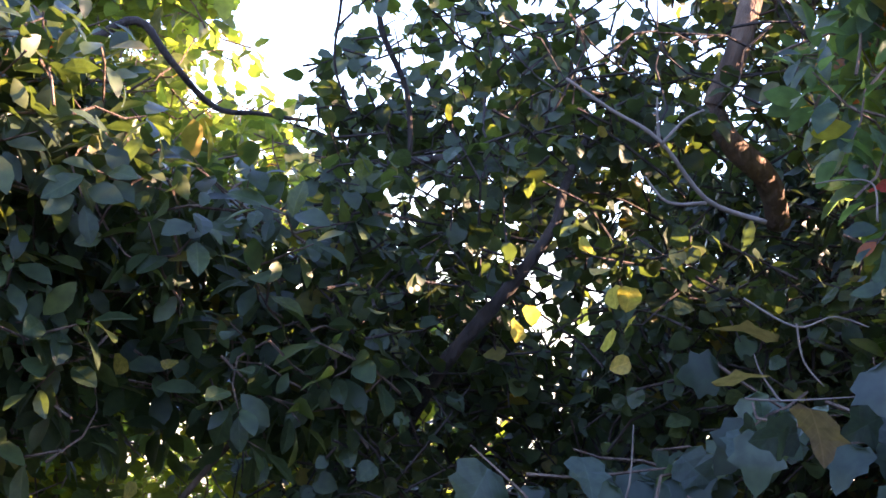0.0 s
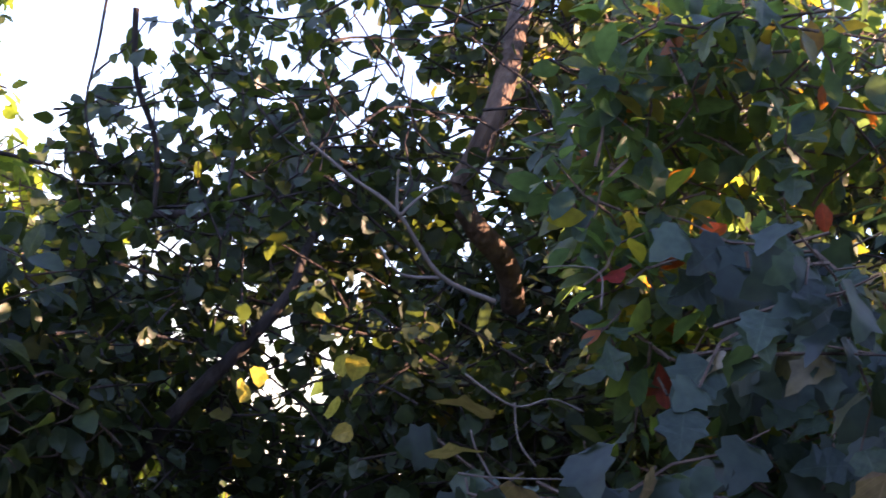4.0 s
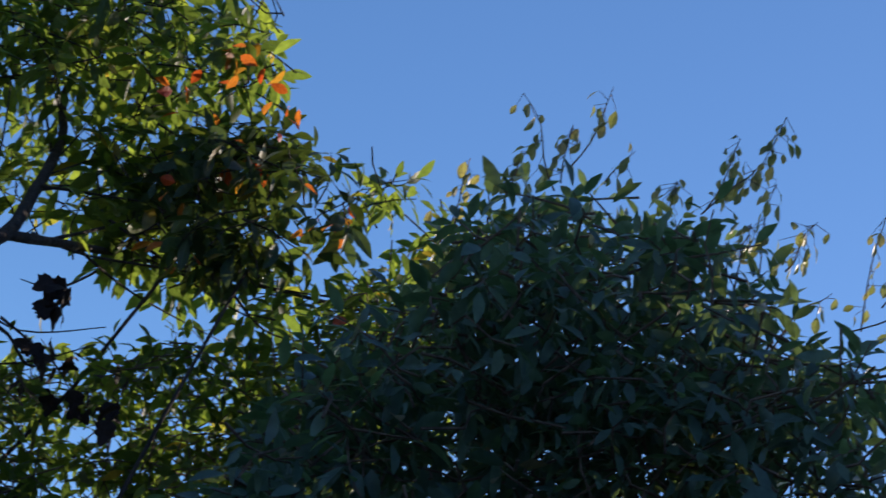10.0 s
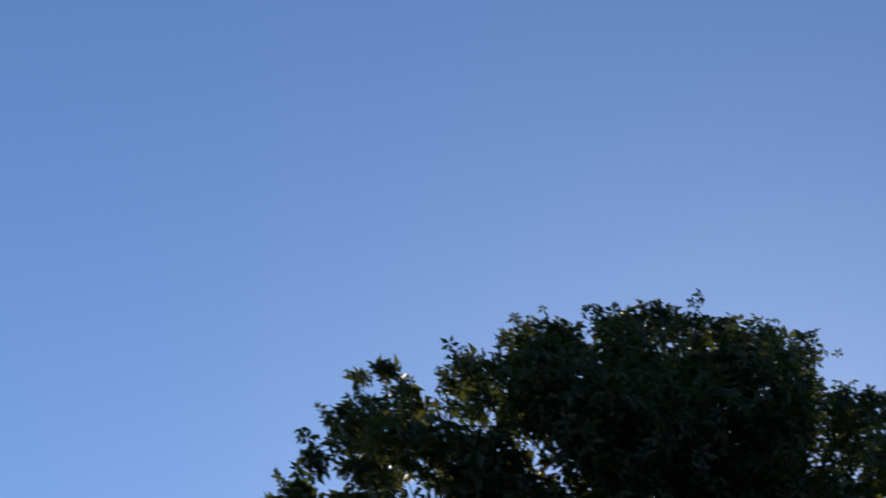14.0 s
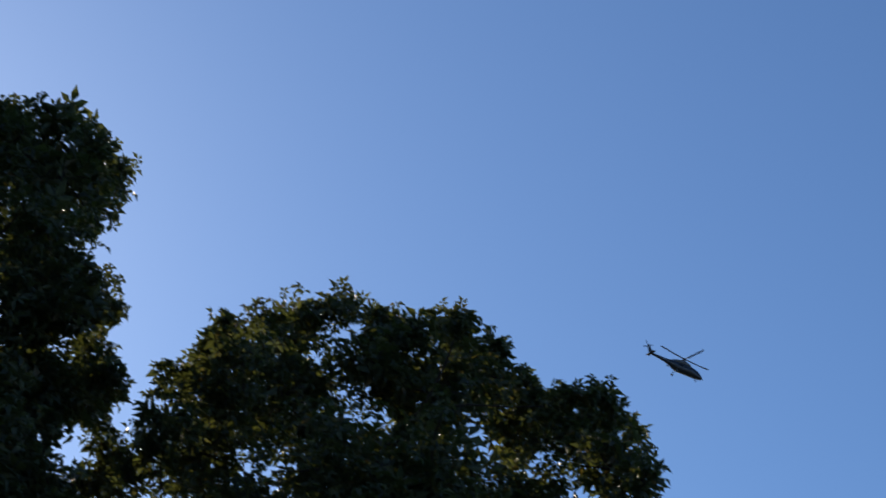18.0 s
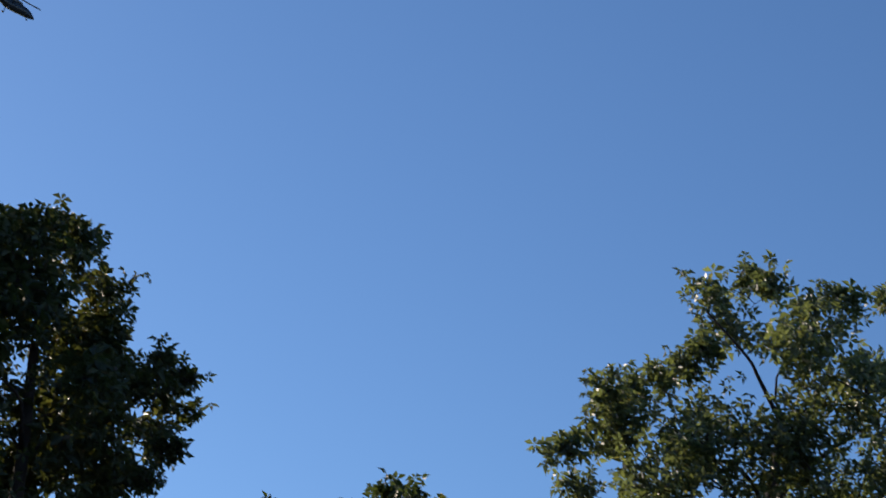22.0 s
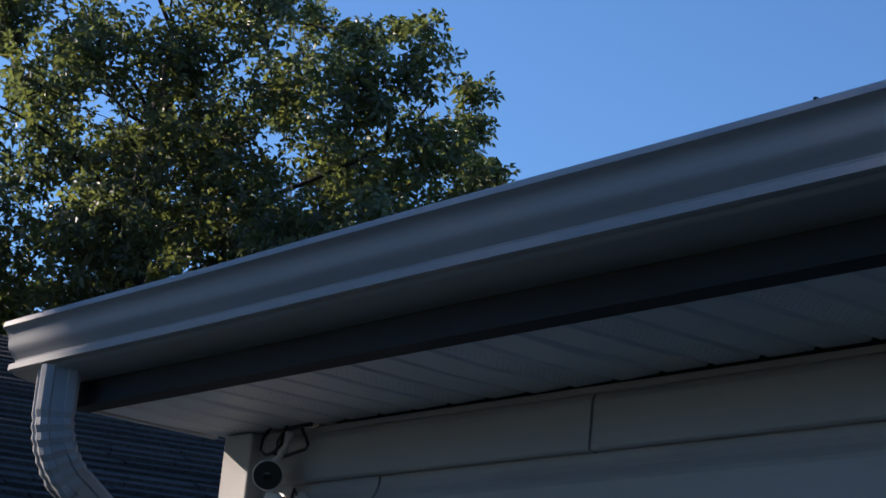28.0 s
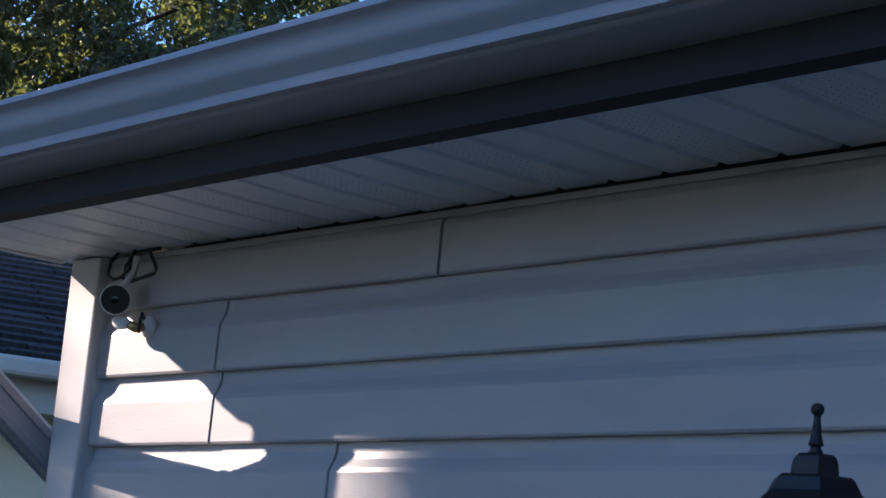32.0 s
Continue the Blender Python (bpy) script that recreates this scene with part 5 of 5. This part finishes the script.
shoot_leaf = single_leaf("shoot_leaf", ELLIPTIC, leaf_pear)
pear = tagged(new("pear_tree"), "slender wild pear shoots with small yellow-green leaves", "tree")
pear.location = polar(200, 0, 5.0)
pear.location.z = -0.05
v, f = tube(bent(Vector(pear.location), polar(201, 23, 5.2), random.Random(5), 0.05, 8), [0.05 - 0.004 * i for i in range(9)], 8)
piece("trunk", mesh_from("trunk", v, f, bark, True), pear, Matrix.Translation(-pear.location))
for k, (a, b, leaves) in enumerate([((192.2, 27.0), (190.1, 29.3), 8), ((192.4, 27.8), (192.8, 30.4), 8), ((192.3, 27.3), (192.0, 29.0), 15), ((189.4, 24.4), (189.3, 27.0), 14), ((196.9, 27.8), (198.5, 31.2), 30), ((197.0, 28.0), (197.3, 30.2), 14), ((195.9, 27.7), (195.8, 28.5), 14),
                                   ((199.3, 26.5), (198.9, 29.3), 18), ((200, 27.0), (200.5, 28.6), 18), ((198.5, 27.0), (198.5, 28.0), 12), ((202.8, 26.0), (202.6, 29.8), 12), ((202.3, 25.8), (206.7, 28.2), 32), ((203.2, 26.8), (204.1, 28.0), 5),
                                   ((203.4, 25.0), (205.9, 26.5), 18), ((203.8, 24.6), (205.4, 25.3), 22), ((204.6, 23.9), (209.0, 26.5), 36), ((205.4, 22.9), (208.5, 24.5), 32), ((200.8, 26.0), (201.6, 26.8), 4), ((190.8, 26.2), (190.9, 27.8), 12), ((193.6, 27.7), (194.2, 28.9), 8)]):
    shoot(pear, a, b, 4.9 + 0.1 * (k % 4), leaves, 60 + k)

# coloured leaves that catch the eye
accents = [("leaf_yellow", HEART, leaf_yellow, 0.044, redbud, [(157.1, 2.6, 3.7), (157.6, 2.7, 3.7), (157.4, 1.0, 3.7), (158.0, 0.6, 3.7), (156.2, 3.7, 3.75), (156.8, 3.1, 3.7), (156.6, 2.3, 3.7), (154.5, 0.9, 3.8), (143.9, -2.2, 4.3), (144.9, -5.6, 4.3), (145.3, -2.0, 4.3), (143.0, 0.7, 4.45), (154.9, 1.6, 3.8), (157.9, 1.9, 3.7)]),
           ("leaf_brown", GRAPE, leaf_brown, 0.085, vine, [(161.6, 2.0, 2.92), (164.4, -2.3, 2.9), (163.2, -3.3, 2.9), (163.5, -3.2, 2.88), (160.3, 0.4, 2.9), (163.0, 0.2, 2.9), (166.4, 1.2, 2.9), (172.9, 3.4, 2.9)]),
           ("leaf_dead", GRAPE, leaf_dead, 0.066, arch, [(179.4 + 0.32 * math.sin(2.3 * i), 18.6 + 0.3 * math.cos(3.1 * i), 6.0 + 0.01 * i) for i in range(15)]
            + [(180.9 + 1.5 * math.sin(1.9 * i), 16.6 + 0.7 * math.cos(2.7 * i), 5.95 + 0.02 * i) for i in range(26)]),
           ("leaf_red", OVAL, leaf_red, 0.068, arch, [(140.2, 6.1, 4.5), (163.6, 12.2, 3.75), (164.9, 9.9, 3.75), (171.0, 11.2, 3.7), (169.3, 10.6, 3.7), (166.2, 8.7, 3.7), (168.6, 14.0, 3.75), (170.2, 13.0, 3.75), (171.3, 13.2, 3.75), (174.4, 11.9, 3.75), (176.0, 8.0, 3.6),
                                                        (181.5, 26.8, 6.1), (179.6, 25.4, 6.1), (183.6, 24.3, 6.1), (182.2, 23.8, 6.1), (181.0, 22.6, 6.1), (187.6, 21.4, 6.1), (182.7, 27.2, 6.1), (180.6, 22.9, 6.1)])]
cluster = random.Random(21)
for az, el, k in ((181.2, 27.0, 9), (180.2, 25.4, 7), (186.0, 23.5, 9), (182.6, 24.6, 6), (183.2, 26.2, 6), (181.6, 21.4, 5)):
    accents[-1][-1].extend((az + cluster.gauss(0, 0.5), el + cluster.gauss(0, 0.45), 5.95 + 0.3 * cluster.random()) for _ in range(k))
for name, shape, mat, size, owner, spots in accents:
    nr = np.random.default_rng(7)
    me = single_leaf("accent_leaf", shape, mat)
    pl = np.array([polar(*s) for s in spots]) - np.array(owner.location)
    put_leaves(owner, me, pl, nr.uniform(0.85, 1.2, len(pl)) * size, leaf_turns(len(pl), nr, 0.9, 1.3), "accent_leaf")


# ---- helicopter in the sky ----
heli = tagged(new("helicopter"), "dark twin-engine helicopter flying away with four rotor blades", "helicopter")
HELI_AZ, HELI_EL, HELI_D, HELI_HEAD = -87.55, 28.95, 440.0, -22.0
hp = EYE + heading(HELI_AZ, HELI_EL) * HELI_D
hh = heading(HELI_HEAD)
heli.matrix_basis = Matrix.Translation(hp) @ Matrix.Rotation(math.atan2(hh.y, hh.x), 4, "Z") @ pose(0, 0, 0, 3, 0, 0)


def loft(sections, n=20, square=2.6):
    """Rounded sections (x, centre z, half width, half height) joined into a hull."""
    verts, faces = [], []
    for x, z, w, h in sections:
        for k in range(n):
            a = 2 * math.pi * k / n
            c, s = math.cos(a), math.sin(a)
            verts.append((x, math.copysign(abs(c) ** (2 / square), c) * w, z + math.copysign(abs(s) ** (2 / square), s) * h))
    for i in range(len(sections) - 1):
        for k in range(n):
            faces.append((i * n + k, i * n + (k + 1) % n, (i + 1) * n + (k + 1) % n, (i + 1) * n + k))
    faces += [tuple(range(n)), tuple(range((len(sections) - 1) * n, len(sections) * n))[::-1]]
    return verts, faces


hull = piece("fuselage", mesh_from("fuselage", *loft([(5.3, -0.75, 0.05, 0.05), (5.1, -0.72, 0.3, 0.25), (4.5, -0.62, 0.62, 0.5), (3.7, -0.45, 0.85, 0.75), (2.8, -0.22, 0.98, 0.98), (1.8, -0.1, 1.04, 1.08),
                                                     (0, -0.1, 1.04, 1.08), (-1.4, -0.08, 1.0, 1.04), (-2.4, 0.1, 0.85, 0.85), (-3.4, 0.32, 0.55, 0.6)]), navy_paint, True), heli, None, "dark painted hull")
piece("tail_boom", mesh_from("tail_boom", *loft([(-3.1, 0.28, 0.6, 0.62), (-4.5, 0.45, 0.38, 0.42), (-6.5, 0.62, 0.26, 0.3), (-8.0, 0.78, 0.2, 0.26), (-8.3, 0.8, 0.12, 0.2)]), navy_paint, True), heli)
piece("engine_cowling", mesh_from("engine_cowling", *loft([(2.1, 0.95, 0.25, 0.1), (1.6, 1.05, 0.75, 0.32), (0.6, 1.15, 0.88, 0.5), (-1.2, 1.12, 0.85, 0.5), (-2.3, 0.95, 0.55, 0.38), (-3.0, 0.8, 0.25, 0.2)]), grey_paint, True), heli, None, "grey engine cowling")
v = [(-7.4, 0.7), (-8.5, 0.75), (-9.1, 2.5), (-8.45, 2.55), (-8.0, 1.6)]
n = len(v)
piece("tail_fin", mesh_from("tail_fin", [(x, -0.09, z) for x, z in v] + [(x, 0.09, z) for x, z in v], [tuple(range(n)), tuple(range(n, 2 * n))[::-1]] + [(i, (i + 1) % n, n + (i + 1) % n, n + i) for i in range(n)], navy_paint), heli)
part("stabiliser", box_bm(-8.3, -1.55, 0.72, -7.5, 1.55, 0.82, 0.03), navy_paint, heli)
for s in (-1, 1):
    v, f = loft([(4.35, -0.28, 0.05, 0.1), (3.6, 0.0, 0.1, 0.28), (2.7, 0.2, 0.1, 0.34), (2.3, 0.2, 0.05, 0.3)], 12)
    piece("window", mesh_from("window", [(x, y + s * (0.62 + 0.13 * (4.35 - x)), z) for x, y, z in v], f, glass_dark, True), heli, None, "dark cockpit glass")
    for x in (1.4, 0.3, -0.8):
        part("window", box_bm(x - 0.38, s * 1.045 - 0.02, -0.02, x + 0.38, s * 1.045 + 0.02, 0.5, 0.015), glass_dark, heli, "dark cabin window")
    leg = piece("wheel_leg", mesh_from("wheel_leg", *tube([(-1.4, s * 0.75, -0.9), (-1.5, s * 1.0, -1.35), (-1.55, s * 1.12, -1.62)], [0.1, 0.09, 0.08], 8), grey_paint, True), heli)
    v, f = lathe([(0.1, -0.11), (0.24, -0.11), (0.28, -0.06), (0.28, 0.06), (0.24, 0.11), (0.1, 0.11)], 18)
    piece("wheel", mesh_from("wheel", v, f, black_plastic, True), leg, pose(-1.55, s * 1.2, -1.72, 90, 0, 0))
nose = piece("wheel_leg", mesh_from("wheel_leg", *tube([(3.6, 0, -1.0), (3.65, 0, -1.6)], [0.09, 0.07], 8), grey_paint, True), heli)
v, f = lathe([(0.08, -0.08), (0.18, -0.08), (0.21, -0.04), (0.21, 0.04), (0.18, 0.08), (0.08, 0.08)], 16)
piece("wheel", mesh_from("wheel", v, f, black_plastic, True), nose, pose(3.65, 0.0, -1.7, 90, 0, 0))
v, f = lathe([(0.28, 1.5), (0.2, 1.9), (0.16, 2.25), (0.42, 2.28), (0.42, 2.45), (0.15, 2.55)], 18)
mast = piece("rotor_hub", mesh_from("rotor_hub", v, f, black_metal, True), heli)
mast.location = (0.3, 0, 0)
for k in range(4):
    a = radians(10 + 90 * k)
    line = [(0.35, 0.0), (1.2, 0.01), (3.5, 0.09), (6.7, 0.30)]
    v = []
    for r, z in line:
        w = 0.11 if r < 0.6 else 0.23
        v += [(r, -w, 2.36 + z), (r, w, 2.36 + z), (r, w, 2.42 + z), (r, -w, 2.42 + z)]
    f = [(i * 4 + j, i * 4 + (j + 1) % 4, i * 4 + 4 + (j + 1) % 4, i * 4 + 4 + j) for i in range(3) for j in range(4)] + [(3, 2, 1, 0), (12, 13, 14, 15)]
    piece("rotor_blade", mesh_from("rotor_blade", v, f, black_metal), mast, Matrix.Rotation(a, 4, "Z"))
v, f = lathe([(0.1, -0.12), (0.16, -0.1), (0.16, 0.1), (0.1, 0.12)], 12)
tail = piece("tail_rotor_hub", mesh_from("tail_rotor_hub", v, f, black_metal), heli, pose(-8.85, 0.24, 2.3, 90, 0, 0))
for k in range(4):
    piece("tail_rotor_blade", mesh_from("tail_rotor_blade", *extrude_profile([(-0.09, -0.012), (0.09, -0.012), (0.09, 0.012), (-0.09, 0.012)], 0.1, 1.2), black_metal), tail, Matrix.Rotation(radians(30 + 90 * k), 4, "Z"))
